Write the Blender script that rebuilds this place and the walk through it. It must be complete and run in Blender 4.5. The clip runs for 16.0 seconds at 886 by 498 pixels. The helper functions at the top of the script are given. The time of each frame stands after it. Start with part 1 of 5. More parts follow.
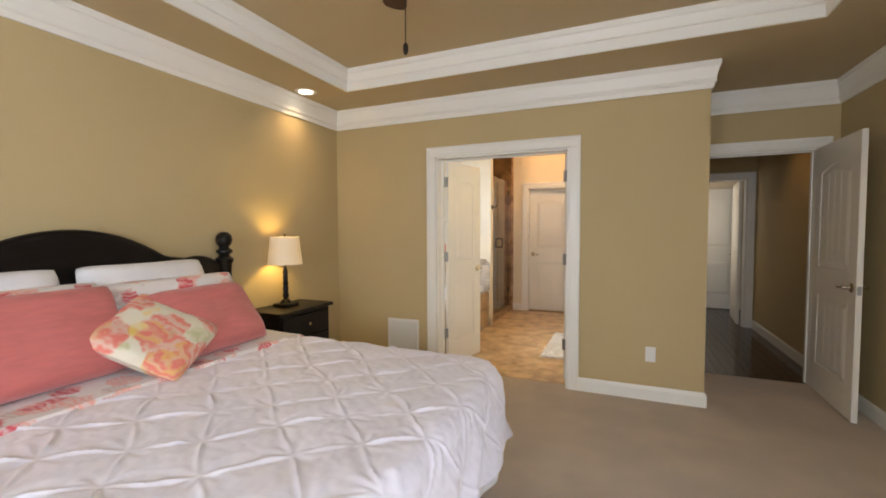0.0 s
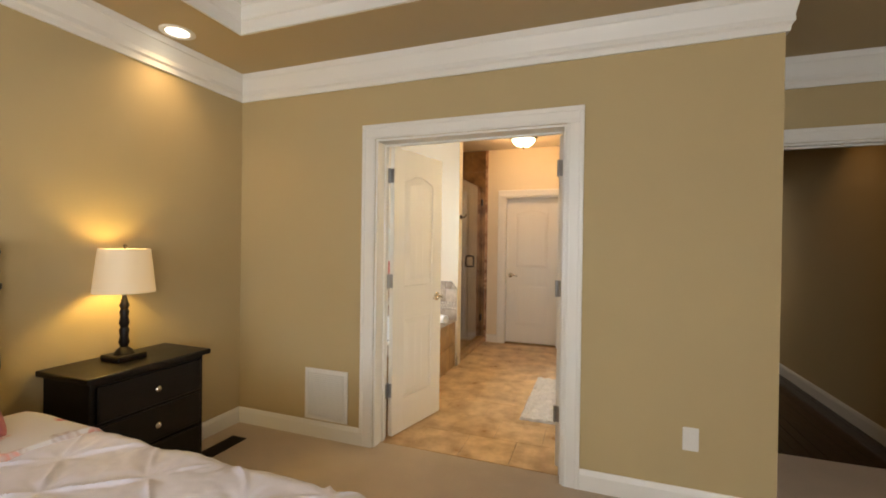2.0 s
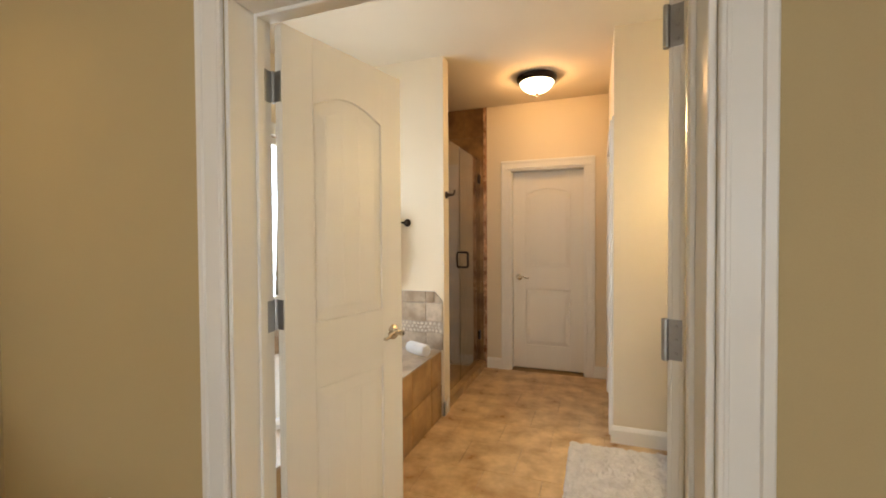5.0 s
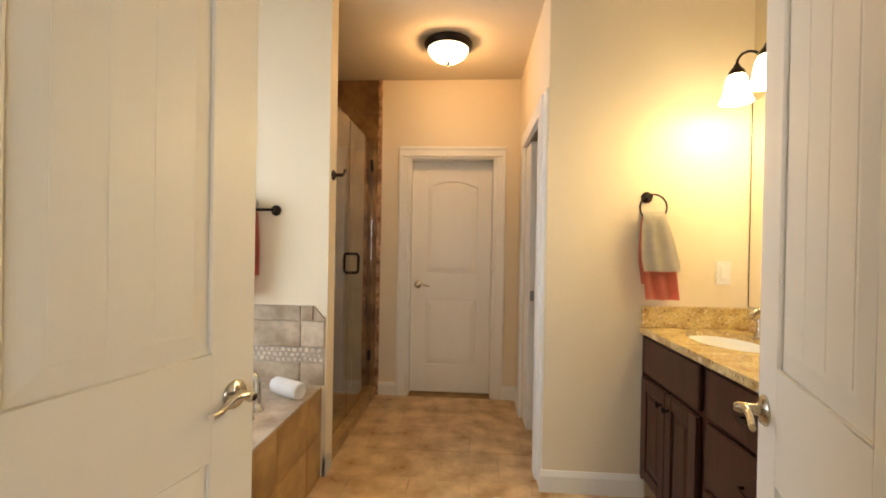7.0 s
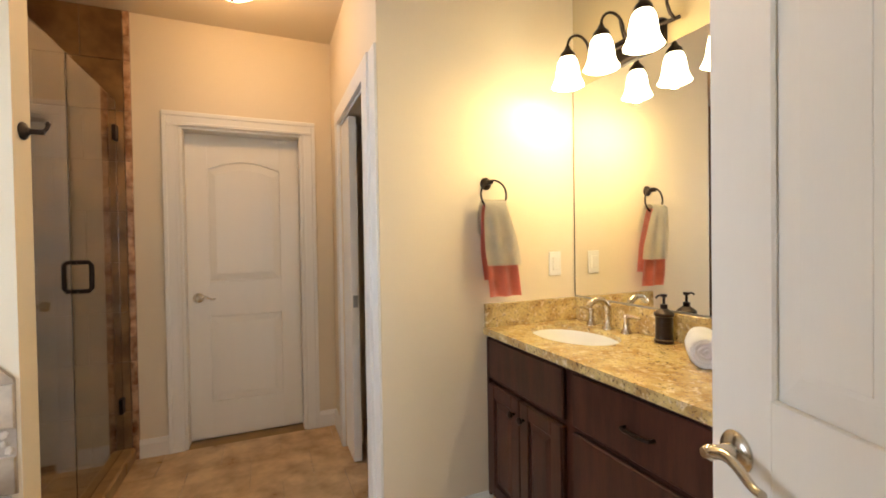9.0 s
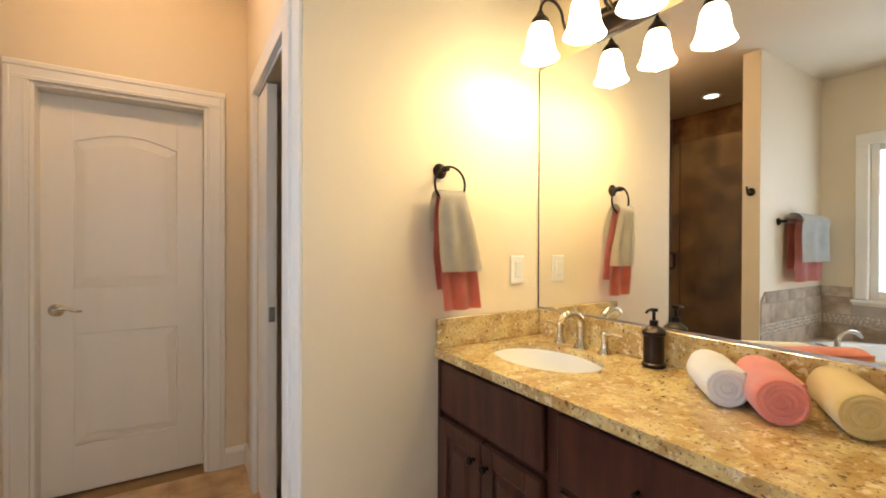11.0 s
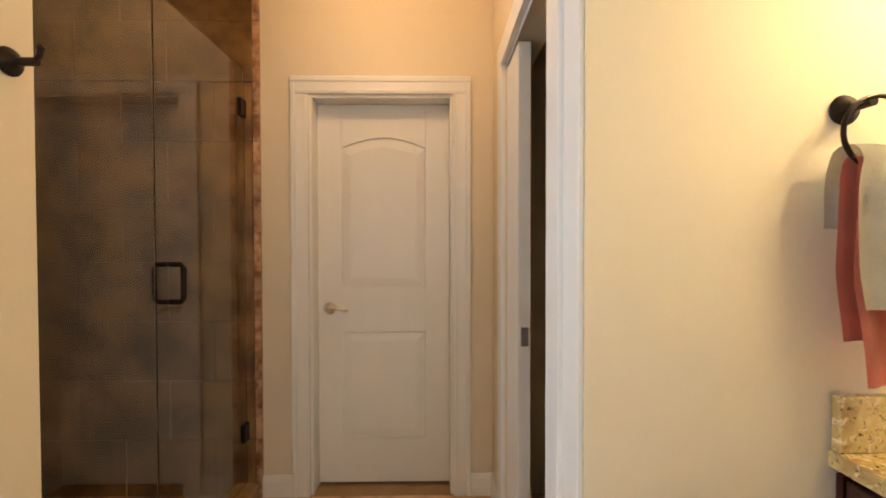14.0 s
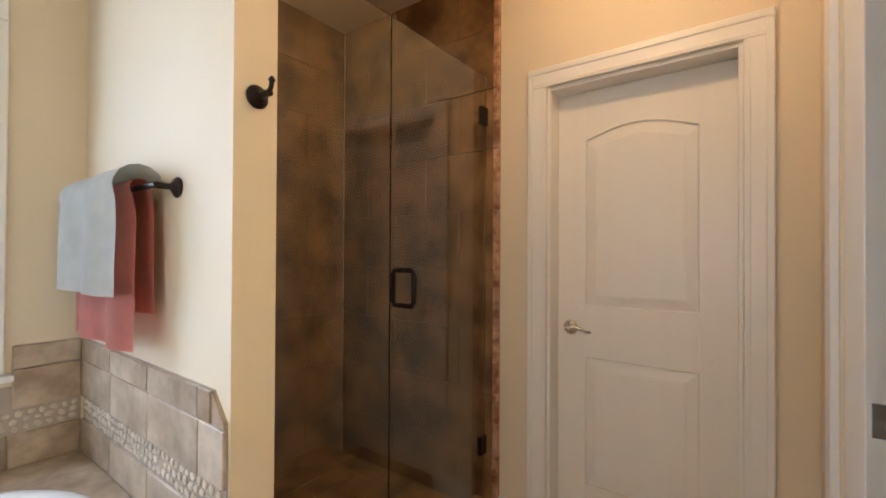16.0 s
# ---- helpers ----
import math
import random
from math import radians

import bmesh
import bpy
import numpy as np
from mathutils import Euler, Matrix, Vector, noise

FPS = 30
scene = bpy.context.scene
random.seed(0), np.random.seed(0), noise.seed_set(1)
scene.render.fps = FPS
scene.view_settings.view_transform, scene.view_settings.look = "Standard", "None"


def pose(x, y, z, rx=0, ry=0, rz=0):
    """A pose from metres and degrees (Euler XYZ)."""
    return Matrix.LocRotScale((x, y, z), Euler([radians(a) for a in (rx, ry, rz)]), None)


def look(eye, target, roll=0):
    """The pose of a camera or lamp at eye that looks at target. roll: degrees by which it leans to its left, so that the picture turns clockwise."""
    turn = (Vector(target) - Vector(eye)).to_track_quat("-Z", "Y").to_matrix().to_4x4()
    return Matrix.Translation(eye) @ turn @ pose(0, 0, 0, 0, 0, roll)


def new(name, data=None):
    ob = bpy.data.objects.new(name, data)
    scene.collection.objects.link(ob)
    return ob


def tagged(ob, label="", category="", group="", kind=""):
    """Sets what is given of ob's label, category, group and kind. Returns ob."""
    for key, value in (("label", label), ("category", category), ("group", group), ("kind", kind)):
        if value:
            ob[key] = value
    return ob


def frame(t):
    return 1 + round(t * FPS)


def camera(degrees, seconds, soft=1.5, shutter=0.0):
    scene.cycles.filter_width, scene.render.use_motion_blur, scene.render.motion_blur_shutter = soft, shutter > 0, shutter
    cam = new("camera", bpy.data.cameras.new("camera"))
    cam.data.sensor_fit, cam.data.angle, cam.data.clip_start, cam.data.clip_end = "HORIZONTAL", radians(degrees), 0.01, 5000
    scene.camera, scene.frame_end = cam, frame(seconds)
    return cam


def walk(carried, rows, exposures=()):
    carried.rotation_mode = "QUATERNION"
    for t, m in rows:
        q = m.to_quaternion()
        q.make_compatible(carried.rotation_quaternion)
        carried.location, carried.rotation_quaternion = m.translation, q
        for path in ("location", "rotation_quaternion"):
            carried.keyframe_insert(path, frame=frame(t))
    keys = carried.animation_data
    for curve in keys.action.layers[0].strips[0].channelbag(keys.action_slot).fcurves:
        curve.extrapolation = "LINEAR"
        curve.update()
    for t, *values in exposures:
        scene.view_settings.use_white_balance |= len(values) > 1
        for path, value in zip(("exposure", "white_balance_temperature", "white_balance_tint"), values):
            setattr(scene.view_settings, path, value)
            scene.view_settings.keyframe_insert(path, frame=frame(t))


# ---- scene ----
cam = camera(92.6, 16.0, soft=1.8)
PATH = [
    (0, (0.774, 0.997, 1.358), (-0.007, 2.836, 1.268), -0.2),
    (0.5, (0.732, 1.311, 1.397), (-0.017, 3.163, 1.293), 0.3),
    (1, (0.68, 1.636, 1.382), (-0.05, 3.497, 1.304), 0.6),
    (1.5, (0.583, 1.936, 1.348), (-0.112, 3.81, 1.308), 0.9),
    (2, (0.516, 2.208, 1.343), (-0.164, 4.089, 1.329), 0.8),
    (2.5, (0.459, 2.496, 1.353), (-0.213, 4.38, 1.349), 0.3),
    (3, (0.405, 2.788, 1.355), (-0.316, 4.654, 1.354), -0.1),
    (3.5, (0.313, 3.026, 1.328), (-0.394, 4.897, 1.342), -0.7),
    (3.7, (0.305, 3.133, 1.337), (-0.426, 4.995, 1.337), -0.7),
    (5.8, (-0.015, 4.087, 1.314), (-0.573, 6.007, 1.261), 0.5),
    (6, (-0.05, 4.166, 1.304), (-0.559, 6.1, 1.256), 0.8),
    (6.5, (-0.129, 4.307, 1.295), (-0.481, 6.276, 1.262), 1.3),
    (7, (-0.148, 4.452, 1.284), (-0.283, 6.447, 1.272), 1.0),
    (7.5, (-0.172, 4.608, 1.294), (-0.058, 6.605, 1.283), 0.2),
    (8, (-0.2, 4.749, 1.294), (0.161, 6.716, 1.287), -0.0),
    (8.5, (-0.214, 4.866, 1.289), (0.375, 6.778, 1.275), -0.6),
    (9, (-0.2, 4.965, 1.283), (0.572, 6.81, 1.255), -0.9),
    (9.5, (-0.154, 5.079, 1.306), (0.78, 6.846, 1.257), -1.1),
    (9.7, (-0.145, 5.099, 1.268), (0.848, 6.835, 1.255), -0.8),
    (12, (-0.033, 5.556, 1.271), (1.025, 7.253, 1.254), 0.3),
    (12.5, (-0.018, 5.634, 1.274), (0.844, 7.439, 1.267), 0.1),
    (13, (-0.017, 5.711, 1.288), (0.604, 7.612, 1.266), -0.2),
    (13.5, (-0.058, 5.796, 1.299), (0.308, 7.762, 1.273), 0.0),
    (14, (-0.046, 5.894, 1.3), (-0.015, 7.893, 1.265), -0.1),
    (14.5, (-0.045, 5.974, 1.309), (-0.333, 7.953, 1.282), 0.0),
    (15, (-0.014, 6.067, 1.309), (-0.628, 7.97, 1.292), -0.4),
    (15.5, (0.001, 6.133, 1.314), (-0.88, 7.929, 1.3), -0.4),
    (16, (0.07, 6.219, 1.289), (-1.115, 7.83, 1.305), 0.3),
]
walk(cam, [(t, look(eye, target, roll)) for t, eye, target, roll in PATH],
     [(0, -0.05, 6450, 10), (1, -0.06, 6550, 10), (3, -0.14, 7100, 10), (7, -0.31, 7150, 10), (9.5, -0.27, 6350, 10), (12, -0.27, 6250, 10), (14, -0.25, 6650, 10), (16, -0.18, 6000, 10)])

# ---- world and light ----
world = bpy.data.worlds.new("sky")
world.use_nodes = True
scene.world = world
sky = world.node_tree.nodes.new("ShaderNodeTexSky")
sky.sky_type, sky.sun_disc = "NISHITA", False
sky.sun_elevation, sky.sun_rotation = radians(55), radians(10)
world.node_tree.links.new(sky.outputs[0], world.node_tree.nodes["Background"].inputs[0])
world.node_tree.nodes["Background"].inputs[1].default_value = 0.12

WARM, BULB, DAY = (1.0, 0.58, 0.26), (1.0, 0.74, 0.35), (0.82, 0.89, 1.0)


def lamp(name, kind, energy, colour, m, size=0.1, size_y=None, cone=100, blend=0.6):
    data = bpy.data.lights.new(name, kind)
    data.energy, data.color = energy, colour
    if kind == "AREA":
        data.shape, data.size, data.size_y = "RECTANGLE", size, size_y or size
    elif kind == "SUN":
        data.angle = radians(size)
    else:
        data.shadow_soft_size = size
    if kind == "SPOT":
        data.spot_size, data.spot_blend = radians(cone), blend
    ob = new(name, data)
    ob.matrix_world = m
    return ob


lamp("sun", "SUN", 2.5, (1, 0.95, 0.88), look((0, 0, 9), (1, -6, 0)), 0.5)
# daylight in the bedroom's and the bathroom's window openings
lamp("bedroom_daylight", "AREA", 54, DAY, look((0.3, -1.32, 1.5), (0.3, 3, 1.3)), 2.2, 1.3)
# lamp of an assumed, unseen side window, added to brighten the bed
lamp("bedroom_side_fill", "AREA", 64, DAY, look((2.5, 0.2, 1.6), (-0.6, 1.2, 0.3)), 1.8, 1.3)
lamp("bath_daylight", "AREA", 32, (0.70, 0.81, 1.0), look((-2.19, 5.81, 1.5), (0, 5.81, 1.4)), 1.18, 1.2)
# no window here: lamp added to brighten the room beyond the hall
lamp("hall_fill", "AREA", 9, (1, 0.9, 0.78), look((1.45, 8.7, 1.5), (2.2, 9.0, 1.2)), 0.5, 1.2)
# bulbs
lamp("bedroom_downlight_bulb", "SPOT", 18, (1.0, 0.70, 0.38), look((-1.83, 4.03, 2.572), (-1.83, 4.03, 0)), 0.05, cone=125, blend=0.9)
lamp("table_lamp_bulb", "POINT", 7.0, (1.0, 0.73, 0.24), pose(-1.84, 3.75, 1.19), 0.04)
lamp("shower_downlight_bulb", "SPOT", 2.2, (1.0, 0.58, 0.22), look((-1.65, 7.42, 2.688), (-1.65, 7.42, 0)), 0.01, cone=165, blend=1.0)
lamp("bath_ceiling_bulb", "POINT", 13.0, (1.0, 0.58, 0.27), pose(-0.335, 7.40, 2.515), 0.02)
for y in (6.50, 6.295, 6.09):
    lamp("vanity_bulb", "POINT", 8.5, BULB, pose(1.06, y, 1.978), 0.03)
lamp("hall_bulb", "SPOT", 7, WARM, look((2.0, 6.3, 2.58), (2.1, 6.4, 0)), 0.01, cone=110, blend=0.8)

# ---- materials ----


def mat(name, colour, rough=0.6, var=0.1, scale=3.0, fine=60.0, bump=0.1, metal=0.0, colour2=None, contrast=(0.35, 0.65), detail=6.0, spec=0.5, coat=0.0, sheen=0.0, stretch=(1, 1, 1), piece=0.0, through_pieces=False):
    m = bpy.data.materials.new(name)
    m.use_nodes = True
    n, l = m.node_tree.nodes, m.node_tree.links
    b = n["Principled BSDF"]
    b.inputs["Roughness"].default_value, b.inputs["Metallic"].default_value = rough, metal
    b.inputs["Specular IOR Level"].default_value, b.inputs["Coat Weight"].default_value = spec, coat
    b.inputs["Sheen Weight"].default_value = sheen
    tc, mp = n.new("ShaderNodeTexCoord"), n.new("ShaderNodeMapping")
    mp.inputs["Scale"].default_value = stretch
    if through_pieces:
        l.new(n.new("ShaderNodeNewGeometry").outputs["Position"], mp.inputs[0])
    else:
        l.new(tc.outputs["Object"], mp.inputs[0])
    vec = mp.outputs[0]
    oi = n.new("ShaderNodeObjectInfo")
    if piece and not through_pieces:
        sh = n.new("ShaderNodeVectorMath")
        sh.operation = "MULTIPLY_ADD"
        l.new(oi.outputs["Random"], sh.inputs[0])
        sh.inputs[1].default_value = (17, 29, 41)
        l.new(vec, sh.inputs[2])
        vec = sh.outputs[0]
    big, small = n.new("ShaderNodeTexNoise"), n.new("ShaderNodeTexNoise")
    big.inputs["Scale"].default_value, big.inputs["Detail"].default_value = scale, detail
    small.inputs["Scale"].default_value, small.inputs["Detail"].default_value = fine, 4
    l.new(vec, big.inputs["Vector"]), l.new(vec, small.inputs["Vector"])
    ramp = n.new("ShaderNodeValToRGB")
    ramp.color_ramp.elements[0].position, ramp.color_ramp.elements[1].position = contrast
    c2 = colour2 or tuple(c * (1 - var) for c in colour)
    ramp.color_ramp.elements[0].color, ramp.color_ramp.elements[1].color = (*c2, 1), (*colour, 1)
    l.new(big.outputs["Fac"], ramp.inputs[0])
    mix = n.new("ShaderNodeMix")
    mix.data_type, mix.blend_type = "RGBA", "MULTIPLY"
    mix.inputs["Factor"].default_value = min(1.0, var * 1.5)
    l.new(ramp.outputs[0], mix.inputs["A"])
    r2 = n.new("ShaderNodeValToRGB")
    r2.color_ramp.elements[0].position, r2.color_ramp.elements[1].position = 0.3, 0.6
    r2.color_ramp.elements[0].color = (0.72, 0.72, 0.72, 1)
    l.new(small.outputs["Fac"], r2.inputs[0]), l.new(r2.outputs[0], mix.inputs["B"])
    out = mix.outputs["Result"]
    if piece:
        hv, mr = n.new("ShaderNodeHueSaturation"), n.new("ShaderNodeMapRange")
        mr.inputs["To Min"].default_value, mr.inputs["To Max"].default_value = 1 - piece, 1 + piece
        l.new(oi.outputs["Random"], mr.inputs[0]), l.new(mr.outputs[0], hv.inputs["Value"]), l.new(out, hv.inputs["Color"])
        out = hv.outputs[0]
    l.new(out, b.inputs["Base Color"])
    if bump:
        bp = n.new("ShaderNodeBump")
        bp.inputs["Strength"].default_value, bp.inputs["Distance"].default_value = bump, 0.004
        l.new(small.outputs["Fac"], bp.inputs["Height"]), l.new(bp.outputs[0], b.inputs["Normal"])
    rr = n.new("ShaderNodeMapRange")
    rr.inputs["To Min"].default_value, rr.inputs["To Max"].default_value = max(0.02, rough - 0.07), min(1, rough + 0.07)
    l.new(big.outputs["Fac"], rr.inputs[0]), l.new(rr.outputs[0], b.inputs["Roughness"])
    return m


def glow(name, colour, strength, base=(0.9, 0.88, 0.82)):
    m = bpy.data.materials.new(name)
    m.use_nodes = True
    b = m.node_tree.nodes["Principled BSDF"]
    b.inputs["Base Color"].default_value = (*base, 1)
    b.inputs["Emission Color"].default_value, b.inputs["Emission Strength"].default_value = (*colour, 1), strength
    return m


def solid_glass(name, tint):
    m = bpy.data.materials.new(name)
    m.use_nodes = True
    b = m.node_tree.nodes["Principled BSDF"]
    b.inputs["Base Color"].default_value, b.inputs["Roughness"].default_value = (*tint, 1), 0.0
    b.inputs["Transmission Weight"].default_value, b.inputs["IOR"].default_value = 1.0, 1.45
    return m


def floral(name, ground, petals, scale):
    """Printed cloth: blooms scattered over a pale ground, with a woven relief."""
    m = bpy.data.materials.new(name)
    m.use_nodes = True
    n, l = m.node_tree.nodes, m.node_tree.links
    b = n["Principled BSDF"]
    b.inputs["Roughness"].default_value, b.inputs["Sheen Weight"].default_value = 0.85, 0.2
    tc, wob, add = n.new("ShaderNodeTexCoord"), n.new("ShaderNodeTexNoise"), n.new("ShaderNodeVectorMath")
    wob.inputs["Scale"].default_value = scale * 3
    add.operation = "MULTIPLY_ADD"
    l.new(tc.outputs["Object"], wob.inputs["Vector"]), l.new(wob.outputs["Color"], add.inputs[0])
    add.inputs[1].default_value = (0.35 / scale,) * 3
    l.new(tc.outputs["Object"], add.inputs[2])
    last = None
    for k, (colour, size, shift) in enumerate(petals):
        v, sh, r, x = n.new("ShaderNodeTexVoronoi"), n.new("ShaderNodeVectorMath"), n.new("ShaderNodeValToRGB"), n.new("ShaderNodeMix")
        sh.inputs[1].default_value = (shift, shift * 1.7, shift * 0.6)
        l.new(add.outputs[0], sh.inputs[0]), l.new(sh.outputs[0], v.inputs["Vector"])
        v.inputs["Scale"].default_value = scale
        r.color_ramp.elements[0].position, r.color_ramp.elements[1].position = size, size + 0.05
        r.color_ramp.elements[0].color, r.color_ramp.elements[1].color = (1, 1, 1, 1), (0, 0, 0, 1)
        rings, ring_mul = n.new("ShaderNodeTexWave"), n.new("ShaderNodeMath")
        rings.wave_type, rings.inputs["Scale"].default_value, rings.inputs["Distortion"].default_value = "RINGS", scale * 2.2, 6
        l.new(sh.outputs[0], rings.inputs["Vector"])
        ring_mul.operation = "MULTIPLY_ADD"
        ring_mul.inputs[1].default_value, ring_mul.inputs[2].default_value = 0.6, 0.4
        l.new(rings.outputs["Fac"], ring_mul.inputs[0])
        fac = n.new("ShaderNodeMath")
        fac.operation = "MULTIPLY"
        l.new(v.outputs["Distance"], r.inputs[0]), l.new(r.outputs[0], fac.inputs[0]), l.new(ring_mul.outputs[0], fac.inputs[1])
        x.data_type = "RGBA"
        x.inputs["B"].default_value = (*colour, 1)
        if last:
            l.new(last, x.inputs["A"])
        else:
            x.inputs["A"].default_value = (*ground, 1)
        l.new(fac.outputs[0], x.inputs["Factor"])
        last = x.outputs["Result"]
    l.new(last, b.inputs["Base Color"])
    w, bp = n.new("ShaderNodeTexNoise"), n.new("ShaderNodeBump")
    w.inputs["Scale"].default_value, bp.inputs["Strength"].default_value, bp.inputs["Distance"].default_value = 180, 0.15, 0.003
    l.new(tc.outputs["Object"], w.inputs["Vector"]), l.new(w.outputs["Fac"], bp.inputs["Height"]), l.new(bp.outputs[0], b.inputs["Normal"])
    return m


TAN = mat("tan_wall_paint", (0.53, 0.41, 0.212), 0.75, 0.04, 1.2, 220, 0.08)
CREAM = mat("cream_wall_paint", (0.80, 0.69, 0.51), 0.7, 0.04, 1.2, 220, 0.08)
CEIL = mat("tan_ceiling_paint", (0.52, 0.41, 0.24), 0.85, 0.04, 1.5, 160, 0.15)
BCEIL = mat("cream_ceiling_paint", (0.70, 0.61, 0.46), 0.85, 0.04, 1.5, 160, 0.15)
WHITE = mat("white_trim_paint", (0.86, 0.835, 0.77), 0.36, 0.015, 2, 90, 0.01)
DOORW = mat("white_door_paint", (0.86, 0.815, 0.72), 0.36, 0.02, 2, 60, 0.02, stretch=(6, 6, 0.5))
CARPET = mat("beige_carpet", (0.62, 0.495, 0.37), 0.95, 0.16, 2.5, 420, 0.9, sheen=0.3, spec=0.1)
WOODF = mat("dark_hardwood", (0.05, 0.018, 0.009), 0.15, 0.5, 4, 30, 0.02, colour2=(0.02, 0.009, 0.005), stretch=(6, 0.6, 1), piece=0.25, spec=0.3)
TILE = mat("tan_floor_tile", (0.78, 0.56, 0.31), 0.30, 0.2, 6.5, 30, 0.04, colour2=(0.47, 0.28, 0.13), contrast=(0.34, 0.66), detail=9.0, piece=0.03, through_pieces=True)
STILE = mat("brown_shower_tile", (0.30, 0.165, 0.062), 0.34, 0.25, 4.5, 22, 0.0, colour2=(0.10, 0.046, 0.017), contrast=(0.36, 0.64), detail=9.0, piece=0.10, through_pieces=True)
SGROUT = mat("brown_shower_grout", (0.17, 0.095, 0.045), 0.9, 0.2, 8, 120, 0.3)
EDGET = mat("peach_tile_edging", (0.62, 0.38, 0.22), 0.3, 0.3, 16, 60, 0.15, colour2=(0.28, 0.12, 0.05), contrast=(0.38, 0.6), piece=0.15)
TTILE = mat("taupe_tub_tile", (0.60, 0.49, 0.37), 0.32, 0.3, 6, 24, 0.12, colour2=(0.34, 0.25, 0.17), contrast=(0.33, 0.64), piece=0.1)
APRON = mat("honey_apron_tile", (0.50, 0.31, 0.13), 0.36, 0.3, 5, 24, 0.12, colour2=(0.26, 0.14, 0.05), contrast=(0.33, 0.64), piece=0.1)
GROUT = mat("tile_grout", (0.42, 0.27, 0.13), 0.9, 0.2, 8, 120, 0.3)
PEBBLE = mat("cream_pebble", (0.66, 0.58, 0.47), 0.4, 0.35, 20, 60, 0.2, piece=0.25)
BLACKW = mat("black_stained_wood", (0.008, 0.006, 0.005), 0.34, 0.4, 5, 40, 0.08, stretch=(1, 1, 6), spec=0.28)
CABW = mat("espresso_cabinet_wood", (0.072, 0.024, 0.014), 0.36, 0.45, 6, 45, 0.1, colour2=(0.038, 0.012, 0.007), stretch=(4, 4, 0.5), spec=0.35)
CHROME = mat("satin_nickel", (0.62, 0.57, 0.48), 0.24, 0.06, 6, 200, 0.03, metal=1.0)
STEEL = mat("grey_hinge_steel", (0.42, 0.42, 0.41), 0.42, 0.15, 12, 200, 0.05, metal=1.0)
BRONZE = mat("oil_rubbed_bronze", (0.035, 0.022, 0.016), 0.35, 0.4, 20, 120, 0.06, metal=0.7)
PORCE = mat("white_porcelain", (0.86, 0.86, 0.84), 0.1, 0.02, 3, 60, 0.0, coat=0.4)
SATIN = mat("white_satin_cloth", (0.87, 0.845, 0.95), 0.42, 0.06, 9, 300, 0.15, sheen=0.35)
WLINEN = mat("white_cotton", (0.80, 0.78, 0.79), 0.85, 0.05, 8, 350, 0.3, sheen=0.3)
CORAL = mat("coral_woven_cloth", (0.64, 0.175, 0.155), 0.85, 0.12, 10, 130, 0.5, sheen=0.3, stretch=(1, 1, 5))
CTERRY = mat("coral_terry", (0.88, 0.25, 0.175), 0.95, 0.2, 14, 420, 1.0, sheen=0.5)
PTERRY = mat("pale_sage_terry", (0.87, 0.85, 0.74), 0.95, 0.12, 14, 420, 1.0, sheen=0.5)
GTERRY = mat("sage_grey_terry", (0.80, 0.73, 0.58), 0.95, 0.15, 14, 420, 1.0, sheen=0.5)
WTERRY = mat("white_terry", (0.84, 0.82, 0.79), 0.95, 0.1, 14, 420, 1.0, sheen=0.5)
YTERRY = mat("yellow_terry", (0.72, 0.52, 0.16), 0.95, 0.1, 14, 420, 1.0, sheen=0.5)
RUG = mat("white_shag", (0.80, 0.77, 0.73), 0.95, 0.2, 18, 300, 1.0, sheen=0.5)
PLATE = mat("white_plastic", (0.82, 0.80, 0.75), 0.35, 0.02, 4, 90, 0.0)
# near-black colour in place of the shade inside the pocket doorway
DARK = mat("painted_shade", (0.03, 0.026, 0.022), 0.9, 0.2, 4, 60, 0.1)
SHADEM = glow("lit_linen_shade", (1.0, 0.66, 0.30), 0.30, (0.62, 0.52, 0.38))
BULBG = glow("lit_frosted_glass", (1.0, 0.84, 0.56), 7.0)
DOWNG = glow("lit_downlight_lens", (1.0, 0.88, 0.70), 5.0)
VANG = glow("lit_bell_glass", (1.0, 0.82, 0.50), 17.0)
GLASS = solid_glass("clear_shower_glass", (0.95, 0.96, 0.94))
PANE = solid_glass("window_glass", (0.98, 0.99, 0.99))
MIRROR = mat("mirror_silver", (0.90, 0.89, 0.84), 0.02, 0.0, 1, 1, 0.0, metal=1.0)
MIRROR.node_tree.links.remove(MIRROR.node_tree.nodes["Principled BSDF"].inputs["Roughness"].links[0])
MIRROR.node_tree.nodes["Principled BSDF"].inputs["Roughness"].default_value = 0.005
FLORAL = floral("coral_floral_print", (0.80, 0.76, 0.74), (((0.60, 0.50, 0.46), 0.30, 3.1), ((0.80, 0.40, 0.34), 0.42, 1.3), ((0.62, 0.07, 0.09), 0.26, 0.0)), 6.0)
FLORAL2 = floral("bold_floral_print", (0.74, 0.68, 0.54), (((0.55, 0.54, 0.30), 0.30, 3.3), ((0.78, 0.55, 0.13), 0.36, 1.9), ((0.74, 0.20, 0.15), 0.60, 0.45)), 4.4)


